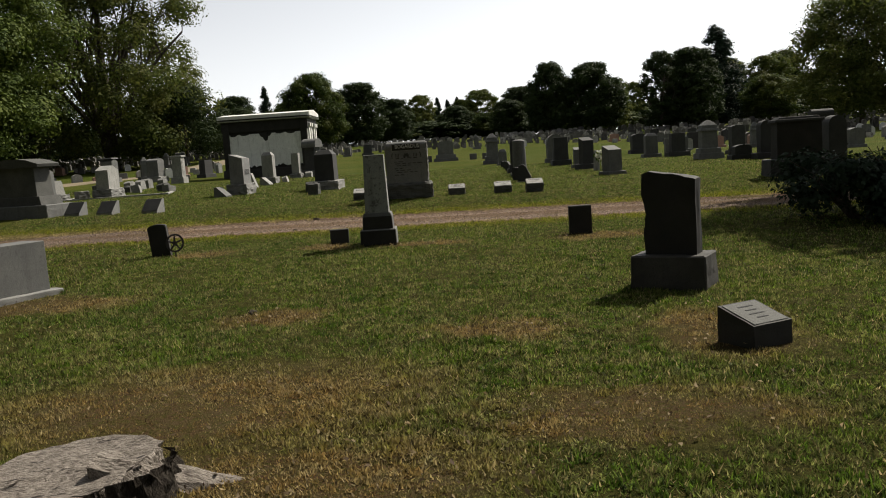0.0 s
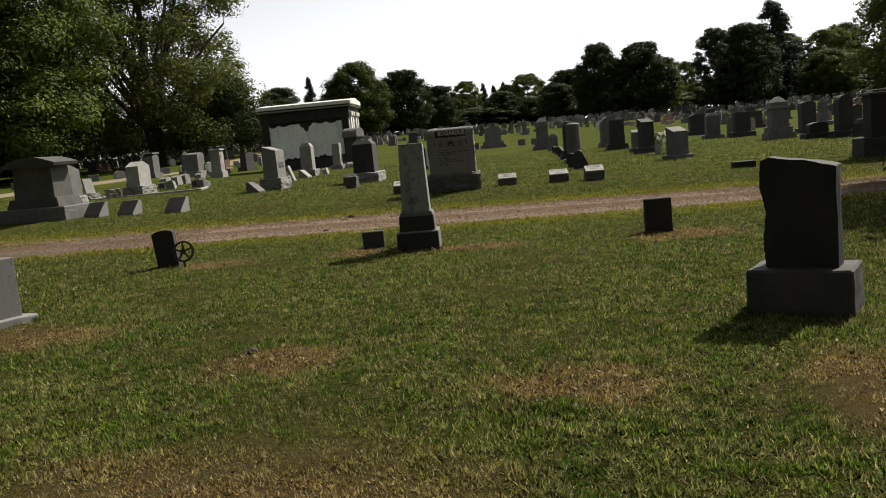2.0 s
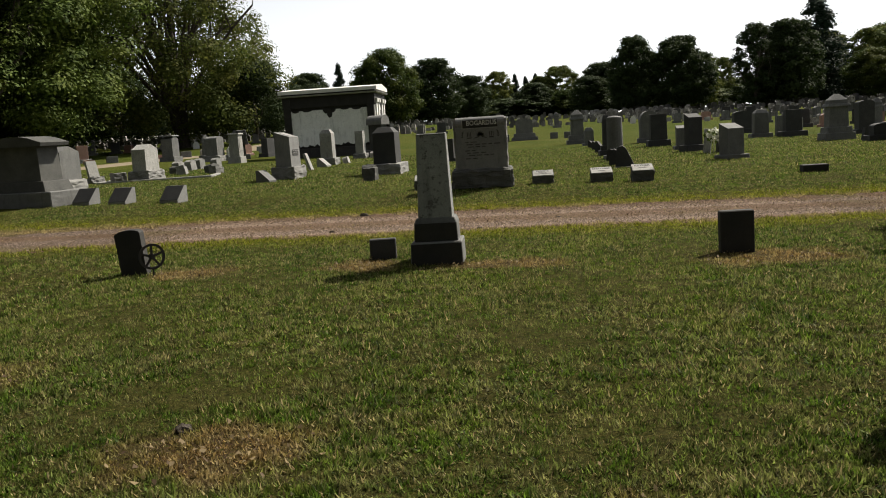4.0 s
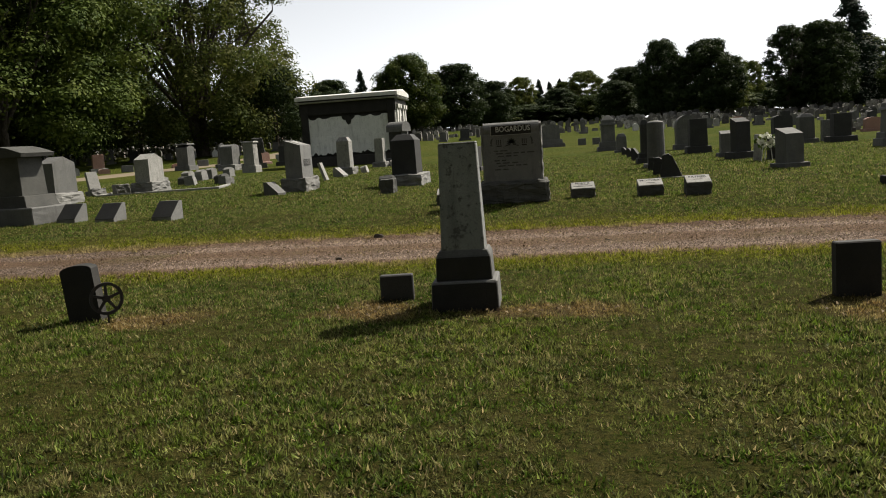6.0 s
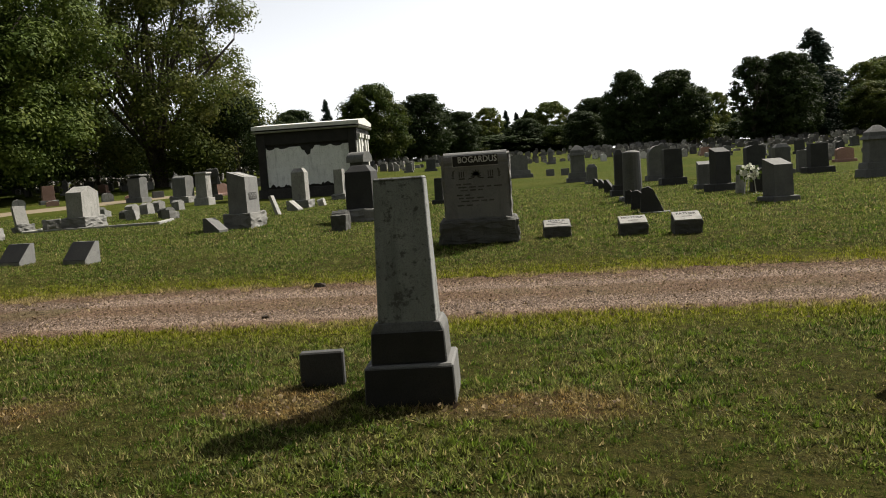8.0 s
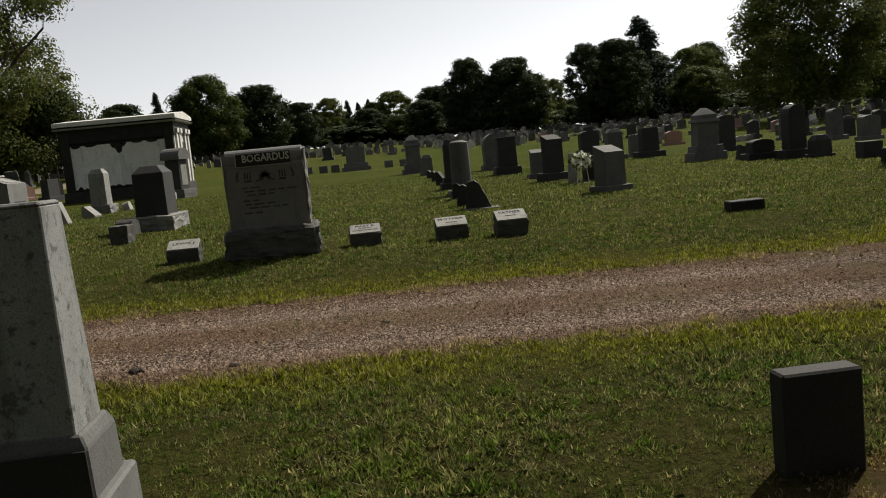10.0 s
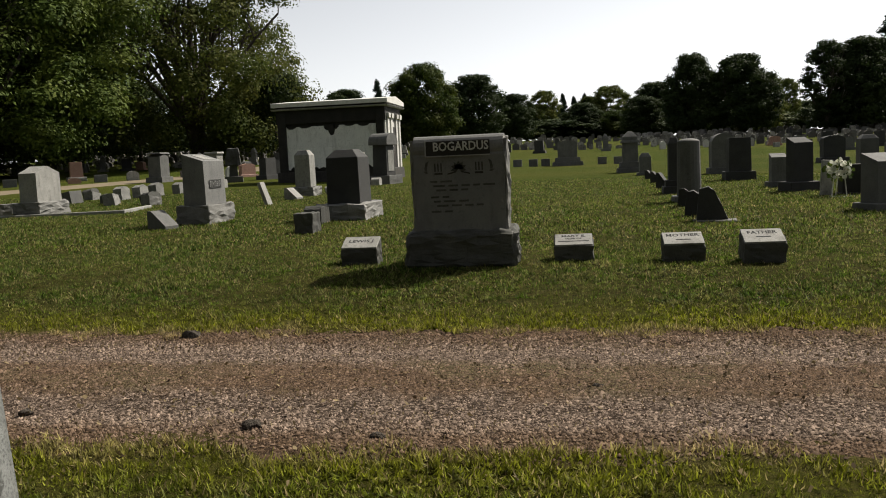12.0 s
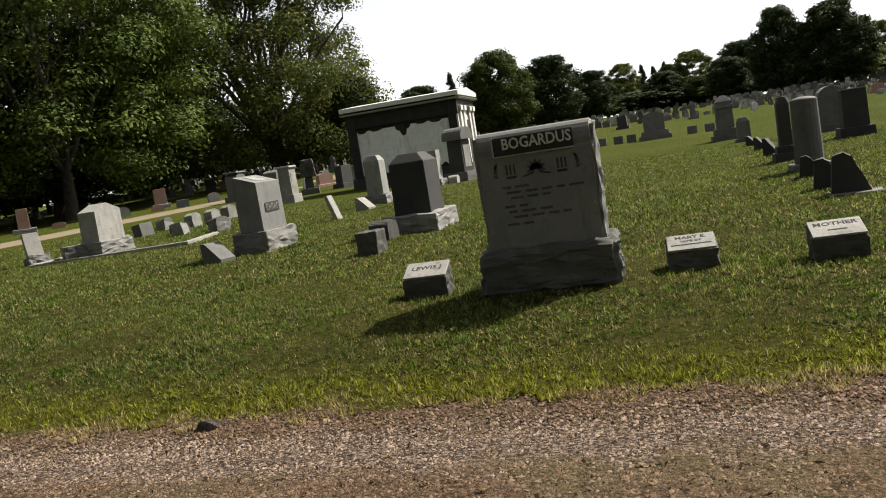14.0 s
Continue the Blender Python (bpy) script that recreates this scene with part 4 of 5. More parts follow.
# wreath of artificial flowers on an easel
g = thing("flower_easel", 5.5, 29.2)
for dx, tilt in ((-0.14, 6), (0.14, -6)):
    part("leg", box(0.018, 0.018, 0.62, 0, 1, 1, 0.002), WHITE, g, at=pose(dx, 0, 0, 0, tilt))
part("leg", box(0.018, 0.018, 0.64, 0, 1, 1, 0.002), WHITE, g, at=pose(0, 0.25, 0, 22))
part("foot_slab", box(0.5, 0.3, 0.04, 0, 1), PALE, g, "pale stone slab")
bm = bmesh.new()
for k in range(70):
    a, r = random.uniform(0, 6.28), random.uniform(0.08, 0.24)
    c = Vector((r * math.cos(a), random.uniform(-0.09, 0.05), 0.56 + r * 0.75 * math.sin(a)))
    m4 = Matrix.Translation(c) @ Euler((random.uniform(0, 3), random.uniform(0, 3), 0)).to_matrix().to_4x4()
    bmesh.ops.create_circle(bm, cap_ends=True, segments=6, radius=random.uniform(0.03, 0.05), matrix=m4)
part("flowers", bm, PETAL, g, "white and cream artificial flowers")
bm = bmesh.new()
for k in range(60):
    a, r = random.uniform(0, 6.28), random.uniform(0.1, 0.28)
    c = Vector((r * math.cos(a), 0.02 + random.uniform(-0.05, 0.08), 0.53 + r * 0.8 * math.sin(a)))
    m4 = Matrix.Translation(c) @ Euler((random.uniform(0, 3), random.uniform(0, 3), 0)).to_matrix().to_4x4()
    bmesh.ops.create_circle(bm, cap_ends=True, segments=4, radius=random.uniform(0.03, 0.06), matrix=m4)
part("greenery", bm, LEAF, g, "green foliage between the flowers")
tagged(g, "white artificial flower arrangement standing beside a headstone", "flowers")

gravestone(5.9, 29.8, 0.42, 0.34, 0.62, BLACK, "dark square stone block behind white flowers", "flat", [(0.5, 0.42, 0.08, False)])
gravestone(5.36, 29.6, 0.2, 0.1, 0.72, PALE, "narrow pale leaning tablet beside white flowers", "straight", lean=5, tip=-6)

# ---- mausoleum ----
MX, MY, MROT = -9.2, 49.5, 0
g = thing("mausoleum", MX, MY, MROT, sink=0.05)
W, D = 4.52, 3.4
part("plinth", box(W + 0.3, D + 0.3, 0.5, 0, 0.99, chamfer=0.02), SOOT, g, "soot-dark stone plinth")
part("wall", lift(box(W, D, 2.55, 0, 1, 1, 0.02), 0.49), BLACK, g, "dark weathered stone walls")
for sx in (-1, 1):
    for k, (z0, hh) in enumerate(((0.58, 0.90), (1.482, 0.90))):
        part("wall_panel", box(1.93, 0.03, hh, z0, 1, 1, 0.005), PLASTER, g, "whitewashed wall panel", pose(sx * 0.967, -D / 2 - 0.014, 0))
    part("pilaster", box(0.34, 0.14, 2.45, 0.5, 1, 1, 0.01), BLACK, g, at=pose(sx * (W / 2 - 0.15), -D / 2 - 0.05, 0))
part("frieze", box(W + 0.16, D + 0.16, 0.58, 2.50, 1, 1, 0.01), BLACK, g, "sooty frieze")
stain = random.Random(8)
for x0, ww, hh in ((0.02, 0.34, 0.42), (-0.16, 0.3, 0.2), (0.22, 0.26, 0.16), (-1.1, 0.5, 0.07), (-1.7, 0.4, 0.1), (0.8, 0.45, 0.06), (1.4, 0.5, 0.09)):
    outline = [(-ww / 2, 0.02), (-ww * 0.46, -hh * 0.3), (-ww * 0.36, -hh * stain.uniform(0.6, 0.9)), (-ww * 0.1, -hh), (ww * 0.12, -hh * 0.95), (ww * 0.3, -hh * stain.uniform(0.5, 0.9)), (ww * 0.45, -hh * 0.4), (ww / 2, 0.02)]
    part("streak", profile(outline, 0.010, 0), BLACK, g, "dark run-off stain", pose(x0, -D / 2 - 0.031 - 0.0006 * (x0 > 0), 2.38))
for k in range(18):
    x0, ww, hh = -2.0 + 4.0 * (k + stain.random()) / 18, stain.uniform(0.15, 0.4), stain.uniform(0.03, 0.16)
    part("streak", profile([(-ww / 2, 0), (ww / 2, 0), (ww * 0.3, hh * 0.6), (ww * 0.05, hh), (-ww * 0.3, hh * 0.5)], 0.010, 0), BLACK, g, "dark splash stain", pose(x0, -D / 2 - 0.031 - 0.0006 * (k % 5), 0.575))
# end with pilasters and a pediment, its sunlight put into whiter stone
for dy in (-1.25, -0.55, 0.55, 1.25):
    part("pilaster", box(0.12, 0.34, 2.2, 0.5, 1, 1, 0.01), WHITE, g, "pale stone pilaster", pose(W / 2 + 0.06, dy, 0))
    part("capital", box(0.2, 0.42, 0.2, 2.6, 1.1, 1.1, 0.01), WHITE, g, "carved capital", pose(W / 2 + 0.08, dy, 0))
part("end_wall", box(0.05, D - 0.1, 2.3, 0.5, 1, 1, 0.01), WHITE, g, "pale stone end wall, whitened as if sunlit", pose(W / 2 + 0.02, 0, 0))
part("door", box(0.06, 0.8, 1.75, 0.5, 1, 1, 0.01), IRON, g, "dark metal door", pose(W / 2 + 0.05, 0, 0))
# dark strip draws the shadow line between roof and cornice
part("roof_joint", lift(box(W + 0.2, D + 0.2, 0.10, 0, 1, 1, 0.01), 3.13), SOOT, g, "joint under the roof, its shadow put in dark")
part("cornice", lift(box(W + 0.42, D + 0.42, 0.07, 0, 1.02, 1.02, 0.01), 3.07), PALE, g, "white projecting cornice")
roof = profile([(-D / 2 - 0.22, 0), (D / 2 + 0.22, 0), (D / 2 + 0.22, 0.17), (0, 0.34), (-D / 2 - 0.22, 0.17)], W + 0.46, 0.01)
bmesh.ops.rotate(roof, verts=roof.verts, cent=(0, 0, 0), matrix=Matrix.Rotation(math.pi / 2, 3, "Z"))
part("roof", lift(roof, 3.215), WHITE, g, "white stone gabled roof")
tagged(g, "small stone mausoleum with whitewashed wall panels and white roof", "mausoleum")

# ---- far rows of stones ----
templates = []
for k, (w_, d_, h_, mat_, top_, base_, lab) in enumerate((
        (0.6, 0.3, 0.9, GRAY, "serp", [(0.85, 0.5, 0.2, False)], "gray headstone in the far rows"),
        (0.5, 0.25, 0.75, PALE, "round", None, "pale rounded headstone in the far rows"),
        (0.8, 0.45, 1.1, DARK, "flat", [(1.1, 0.7, 0.25, False)], "dark granite headstone in the far rows"),
        (0.45, 0.4, 1.5, GRAY, "pedestal", [(0.8, 0.8, 0.25, False)], "gray pedestal monument in the far rows"),
        (0.9, 0.35, 0.8, RED, "serp", [(1.2, 0.5, 0.18, False)], "reddish granite headstone in the far rows"),
        (0.45, 0.3, 0.4, PALE, "straight", None, "low pale footstone in the far rows"),
        (0.6, 0.3, 1.0, DARK, "peak", [(0.85, 0.5, 0.2, False)], "dark pointed headstone in the far rows"),
        (0.55, 0.22, 0.7, WHITE, "shoulder", None, "white shouldered tablet in the far rows"))):
    templates.append(gravestone(14 + 1.5 * k, 50 + (k * 37) % 11, w_, d_, h_, mat_, lab, top_, base_, seed=k))
rng = random.Random(5)
spots = []
for y in np.arange(52, 128, 4.6):
    for x in np.arange(8, 70, 2.3):
        spots.append((x + 0.12 * (y - 50), y))
    for x in np.arange(-62, -14, 2.0):
        spots.append((x, y + 10))
for y in np.arange(68, 128, 5.0):
    for x in np.arange(-13, 18, 2.2):
        spots.append((x, y))
for x, y in ((-17.8, 58.2), (-14.2, 54), (-18.8, 56.5), (-15.2, 58), (-17.5, 60), (-20.2, 60.5), (-14.4, 62.5), (-19, 64), (-16.5, 66.5), (-22.0, 59.0), (-12.2, 55.5), (-13.4, 60.3), (-11.6, 62.0), (-12.8, 66.0)):
    copy_thing(templates[int(y * 7) % 8], pose(x, y, gz(x, y) - 0.03, 0, 0, 30 + (x * 17) % 40))
rng.shuffle(spots)
spots.sort(key=lambda q: q[1] > 92)
count, far_v, far_f = 0, [], []
for x, y in spots:
    x, y = x + rng.uniform(-0.5, 0.5), y + rng.uniform(-0.5, 0.5)
    if abs(x + 23.5 - 0.035 * (y - 45)) < 2.6 or (-2 < x < 6 and y < 74) or (-13 < x < 18 and y < 84) or (x < -16 and y < 64) or (x < -24 and y < 84) or rng.random() < 0.3:
        continue
    if count < 175:
        ob = templates[rng.choice((0, 0, 1, 1, 2, 3, 4, 5, 5, 6, 7))]
        copy_thing(ob, pose(x, y, gz(x, y) - 0.03, 0, rng.uniform(-3, 3), rng.uniform(-22, 22)))
        count += 1
        continue
    for q in range(3):
        w_, d_, h_, z0 = rng.uniform(0.16, 0.36), rng.uniform(0.1, 0.2), rng.uniform(0.28, 0.9), gz(x, y) - 0.05
        x, y = x + 0.8 * (q > 0), y + rng.uniform(-1.2, 1.2)
        k0 = len(far_v)
        for sx, sy, sz in ((-1, -1, 0), (1, -1, 0), (1, 1, 0), (-1, 1, 0), (-1, -1, 0.85), (1, -1, 0.85), (1, 1, 0.85), (-1, 1, 0.85), (-0.5, -1, 1), (0.5, -1, 1), (0.5, 1, 1), (-0.5, 1, 1)):
            far_v.append((x + sx * w_, y + sy * d_, z0 + sz * h_))
        for f in ((0, 1, 5, 4), (1, 2, 6, 5), (2, 3, 7, 6), (3, 0, 4, 7), (4, 5, 9, 8), (5, 6, 10, 9), (6, 7, 11, 10), (7, 4, 8, 11), (8, 9, 10, 11)):
            far_f.append(tuple(k0 + c for c in f))
tagged(mesh_object("distant_gravestones", far_v, far_f, FAR_STONE), "crowded gray gravestones on the distant slope", "gravestones", kind="stuff")

# ---- trees ----
def tube(bm, a, b, ra, rb, sides=7):
    axis = (b - a)
    q = axis.to_track_quat("Z", "Y")
    rings = []
    for c, r in ((a, ra), (b, rb)):
        rings.append([bm.verts.new(c + q @ Vector((r * math.cos(2 * math.pi * k / sides), r * math.sin(2 * math.pi * k / sides), 0))) for k in range(sides)])
    for k in range(sides):
        j = (k + 1) % sides
        bm.faces.new((rings[0][k], rings[0][j], rings[1][j], rings[1][k]))


def limb(bm, start, direction, length, radius, rnd, tips, depth=0, bends=4):
    p, d, r = start.copy(), direction.normalized(), radius
    for k in range(bends):
        q = p + d * (length / bends)
        r2 = r * 0.8
        tube(bm, p, q, r, r2, 7 if depth < 2 else 5)
        p, r = q, r2
        d = (d + Vector((rnd.uniform(-0.28, 0.28), rnd.uniform(-0.28, 0.28), rnd.uniform(-0.05, 0.22)))).normalized()
        if depth < 2 and k >= 1:
            side = Vector((rnd.uniform(-1, 1), rnd.uniform(-1, 1), rnd.uniform(0.1, 0.7)))
            limb(bm, p, (d * 0.5 + side).normalized(), length * rnd.uniform(0.4, 0.6), r * 0.6, rnd, tips, depth + 1, 3)
    tips.append(p)


def leaf_cloud(centres, radii, count, size, nrng, flat=0.75, bough=0.65):
    """Small bent leaves round many clump centres, thickest on the upper side of each clump."""
    pick = nrng.choice(len(centres), count, p=radii ** 2 / np.sum(radii ** 2))
    v = nrng.normal(size=(count, 3))
    v /= np.linalg.norm(v, axis=1)[:, None]
    v[:, 2] = np.where(nrng.random(count) < bough, np.abs(v[:, 2]), v[:, 2])
    r = radii[pick] * nrng.uniform(0.35, 1.12, count)
    pos = centres[pick] + v * r[:, None] * np.array([1, 1, flat])
    out = v + nrng.normal(size=(count, 3)) * 0.34
    out[:, 2] += 0.35
    out /= np.linalg.norm(out, axis=1)[:, None]
    u = np.cross(out, nrng.normal(size=(count, 3)))
    u /= np.linalg.norm(u, axis=1)[:, None]
    w = np.cross(out, u)
    s = size * nrng.uniform(0.6, 1.3, count)[:, None]
    a, b = pos - u * s, pos + u * s
    c, d = pos + w * s * 0.55 + out * s * 0.2, pos - w * s * 0.55 + out * s * 0.2
    verts = np.stack([a, d, b, c], 1).reshape(-1, 3)
    return verts


def broad_tree(name, height, width, trunk_h, leaves, leaf, mat, seed, label, stems=1, clumps=60, gap=0.0, skirt=0.8, limbs=True, shell=0.08, tuft=1.0, bough=0.25):
    """A broadleaf tree, its foot at the origin: forked limbs, and leaves in clumps with gaps between."""
    rnd, nrng = random.Random(seed), np.random.default_rng(seed)
    root = new(name)
    bm, tips = bmesh.new(), []
    r0 = 0.02 * height
    for s in range(stems):
        lean = Vector((rnd.uniform(-0.25, 0.25), rnd.uniform(-0.25, 0.25), 1)) if stems > 1 else Vector((0.03, 0.02, 1))
        foot = Vector((rnd.uniform(-0.4, 0.4), rnd.uniform(-0.4, 0.4), -0.3)) if stems > 1 else Vector((0, 0, -0.3))
        top = foot + lean.normalized() * (trunk_h + 0.3)
        tube(bm, foot, foot + (top - foot) * 0.12, r0 * 1.5, r0 * 1.05, 9)
        tube(bm, foot + (top - foot) * 0.12, top, r0 * 1.05, r0 * 0.8, 9)
        tips.append(top)
        for k in range(5 if limbs else 0):
            a = 2 * math.pi * (k + rnd.random()) / 5
            d = Vector((math.cos(a) * 0.6, math.sin(a) * 0.6, rnd.uniform(0.7, 1.5)))
            limb(bm, top, d, (height - trunk_h) * rnd.uniform(0.5, 0.75), r0 * 0.45, rnd, tips)
        limb(bm, top, lean, (height - trunk_h) * 0.75, r0 * 0.7, rnd, tips)
    for v in bm.verts:
        r = math.hypot(v.co.x, v.co.y)
        if v.co.z > trunk_h and r > 0.4 * width:
            v.co.x, v.co.y = v.co.x * 0.4 * width / r, v.co.y * 0.4 * width / r
        v.co.z = min(v.co.z, 0.9 * height)
    part("trunk", bm, BARK, root, "dark furrowed trunk and limbs", smooth=True)
    cs, rs = [], []
    for k in range(clumps):
        u = (k + nrng.random()) / clumps
        f = min(1.0, (u + 0.4) / 0.6) if u < 0.38 else math.sqrt(max(0.02, 1 - ((u - 0.38) / 0.64) ** 2))
        a, q = nrng.uniform(0, 6.28), math.sqrt(nrng.uniform(shell, 1))
        cs.append((math.cos(a) * width / 2 * f * q, math.sin(a) * width / 2 * f * q, skirt + u * (height - skirt)))
        rs.append(width * nrng.uniform(0.10, 0.19) * (1 - gap) * tuft)
    verts = leaf_cloud(np.array(cs), np.array(rs), leaves, leaf, nrng, bough=bough)
    reach = np.percentile(np.hypot(verts[:, 0], verts[:, 1]), 98)
    verts[:, :2] *= width / 2 / reach
    lo, hi = verts[:, 2].min(), verts[:, 2].max()
    verts[:, 2] = skirt * 0.6 + (verts[:, 2] - lo) / (hi - lo) * (height - skirt * 0.6)
    me = array_object("crown", verts, np.arange(len(verts)), 4, mat)
    ob = new("crown", me)
    ob.parent = root
    return tagged(root, label, "tree")


def spruce(name, height, width, leaves, seed, label, mat):
    """A conifer: a straight trunk and drooping tiers of needles, ragged at the edge."""
    nrng, rnd = np.random.default_rng(seed), random.Random(seed)
    root = new(name)
    bm = bmesh.new()
    tube(bm, Vector((0, 0, -0.3)), Vector((0, 0, height * 0.96)), 0.02 * height, 0.01)
    cs, rs = [], []
    for k in range(130):
        h = 0.05 + 0.93 * k / 130
        a, reach = rnd.uniform(0, 6.28), width / 2 * (1 - h) ** 0.74 * rnd.uniform(0.88, 1.05)
        foot = Vector((0, 0, h * height))
        end = foot + Vector((math.cos(a) * reach, math.sin(a) * reach, -0.2 * reach))
        tube(bm, foot, end, 0.05, 0.015, 4)
        for q in (0.4, 0.7, 1.0):
            cs.append(foot.lerp(end, q))
            rs.append(width * (0.065 + 0.05 * (1 - h)))
    part("trunk", bm, BARK, root)
    verts = leaf_cloud(np.array([tuple(c) for c in cs]), np.array(rs), leaves, 0.17, nrng, 1.1, 0.0)
    me = array_object("crown", verts, np.arange(len(verts)), 4, mat)
    ob = new("crown", me)
    ob.parent = root
    return tagged(root, label, "tree")


def plant(tree, x, y, h0, h, w0=None, w=None, rot=0):
    """A copy of a tree, scaled to the height h (and width w)."""
    s = h / h0
    sx = s if w is None else w / w0
    ob = copy_thing(tree, pose(x, y, gz(x, y) - 0.1, 0, 0, rot))
    ob.scale = (sx, sx, s)
    return ob


def stand(tree, x, y, rot=0):
    tree.matrix_basis = pose(x, y, gz(x, y) - 0.1, 0, 0, rot)
    return tree


# big trees to the left
maple = stand(broad_tree("maple_tree", 25, 24, 3.5, 130000, 0.18, LEAF, 3, "huge dense green maple beside the sandy lane", clumps=210, shell=0.5, tuft=0.72, bough=0.7), -40.5, 69)
maple_far = stand(broad_tree("maple_tree", 25, 24, 3.5, 26000, 0.42, LEAF_SHADE, 4, "huge green maple behind the others", clumps=150), -60, 62, 130)
near_maple = stand(broad_tree("maple_tree", 15, 12, 2.5, 40000, 0.17, LEAF_SHADE, 8, "spreading green maple with low hanging boughs", clumps=110, shell=0.4, tuft=0.8, bough=0.7), -40.5, 53)
feather = stand(broad_tree("ash_tree", 26, 20, 3.5, 80000, 0.18, LEAF_WARM, 12, "open multi-stemmed tree with yellowing feathery leaves", stems=4, clumps=260, gap=0.34), -32.5, 89)
bushy = stand(broad_tree("dogwood_tree", 8.5, 9, 1.6, 20000, 0.14, LEAF_DARK, 21, "low rounded dark green tree beside the mausoleum", clumps=80), -26, 92)
plant(bushy, -31, 105, 8.5, 9, rot=40)
plant(bushy, -45, 88, 8.5, 8, rot=80)
plant(bushy, -60, 92, 8.5, 10, rot=190)
plant(maple_far, -50, 82, 25, 23, rot=20)
plant(near_maple, -50, 80, 15, 9, 12, 15, 40)
plant(near_maple, -64, 78, 15, 10, 12, 16, 150)
plant(near_maple, -56, 66, 15, 9, 12, 14, 260)
plant(bushy, -44, 100, 8.5, 9, 9, 13, 20)
plant(bushy, -70, 100, 8.5, 10, 9, 14, 50)
plant(bushy, -36, 112, 8.5, 9, 9, 13, 110)
plant(bushy, -52, 100, 8.5, 9, rot=220)
plant(maple_far, -74, 80, 25, 24, rot=250)
plant(maple_far, -56, 104, 25, 22, rot=300)
plant(bushy, -24, 104, 8.5, 6.0, 9, 8, 60)

# the far tree line
oak = stand(broad_tree("oak_tree", 12, 11, 2.0, 30000, 0.21, LEAF_MID, 31, "rounded dark green tree in the far tree line", clumps=240, shell=0.02, tuft=0.72, bough=0.1), -15.4, 112)
oak.scale = (8.6 / 11, 8.6 / 11, 9.9 / 12)
oak2 = stand(broad_tree("oak_tree", 11, 9, 2.0, 30000, 0.19, LEAF_DARK, 33, "upright dark green tree in the far tree line", clumps=240, shell=0.02, tuft=0.70, bough=0.1), 16.2, 124)
oak2.scale = (6.8 / 9, 6.8 / 9, 10.3 / 11)
pale_tree = stand(broad_tree("poplar_tree", 11, 8, 1.6, 15000, 0.19, LEAF_PALE, 35, "light green tree in the far tree line", clumps=150, gap=0.1, tuft=0.72), -2.2, 160)
pale_tree.scale = (6.0 / 8, 6.0 / 8, 8.5 / 11)
cone = stand(spruce("spruce_tree", 17, 9, 26000, 41, "tall dark pointed spruce above the tree line", NEEDLE), 40.6, 126)
cone.scale = (11.5 / 9, 11.5 / 9, 13.9 / 17)
column_tree = stand(broad_tree("hornbeam_tree", 12, 5.2, 2.0, 16000, 0.15, LEAF_DARK, 37, "narrow dark columnar tree among the graves", clumps=170, shell=0.02, tuft=0.78, bough=0.1), 28.8, 112)
column_tree.scale = (1.0, 1.0, 10.1 / 12)
plant(oak2, -10.3, 120, 11, 8.7, 9, 8.2, 40)
plant(oak2, -6.2, 138, 11, 7.0, 9, 6.4, 90)
plant(oak2, -33.5, 150, 11, 9.6, 9, 9, 130)
plant(cone, -28.4, 150, 17, 10.7, 9, 4.4)
plant(oak, -24.5, 150, 12, 8.0, 11, 9, 70)
for k in range(3):
    plant(cone, 0.8 + 1.9 * k, 166 + k, 17, 8.0 - 0.5 * (k % 2), 9, 3.6, 40 * k)
plant(oak2, 3.5, 150, 11, 5.7, 9, 7.2, 15)
plant(pale_tree, 8.8, 165, 11, 9.1, 8, 8.5, 80)
plant(pale_tree, 5.6, 168, 11, 7.6, 8, 6.5, 140)
plant(oak, 8.6, 148, 12, 4.3, 11, 5.6, 200)
plant(oak2, 13.4, 140, 11, 7.9, 9, 7.6, 20)
plant(oak2, 11.2, 132, 11, 5.6, 9, 6.0, 250)
plant(oak2, 22.3, 122, 11, 9.8, 9, 8.4, 140)
plant(oak2, 19.6, 134, 11, 8.6, 9, 7.0, 310)
plant(pale_tree, 27.6, 136, 11, 8.2, 8, 6, 200)
plant(pale_tree, 34.2, 150, 11, 8.0, 8, 5, 20)
plant(oak2, 33.2, 114, 11, 10.5, 9, 8.2, 60)
plant(column_tree, 36.6, 120, 12, 9.0, 5.2, 5.5, 100)
plant(pale_tree, 47.0, 140, 11, 10.4, 8, 8, 10)
plant(pale_tree, 52.5, 138, 11, 10.2, 8, 9, 120)
plant(oak, 59.5, 150, 12, 11.8, 11, 9, 30)
plant(oak, 45.0, 118, 12, 6.4, 11, 8, 130)
big = stand(broad_tree("linden_tree", 14, 13.6, 2.0, 46000, 0.17, LEAF_WARM, 45, "large full-crowned tree with brownish green leaves", clumps=220, gap=0.05, tuft=0.75), 40.8, 84)
plant(oak, 57, 96, 12, 12.3, 11, 9.4, 100)
plant(pale_tree, 50.5, 108, 11, 10.2, 8, 9, 70)
plant(oak2, 66.6, 100, 11, 8.2, 9, 7.5, 10)
plant(oak, 75, 94, 12, 10, 11, 11, 210)
plant(oak, 86, 84, 12, 12, 11, 12, 310)
wood = [stand(broad_tree("oak_tree", 9, 11, 1.2, 9000, 0.27, m_, 60 + i_, "tree of the distant wood edge", clumps=110, tuft=0.75, limbs=False), -85 + 12 * i_, 172) for i_, m_ in enumerate((LEAF_MID, LEAF_DARK))]
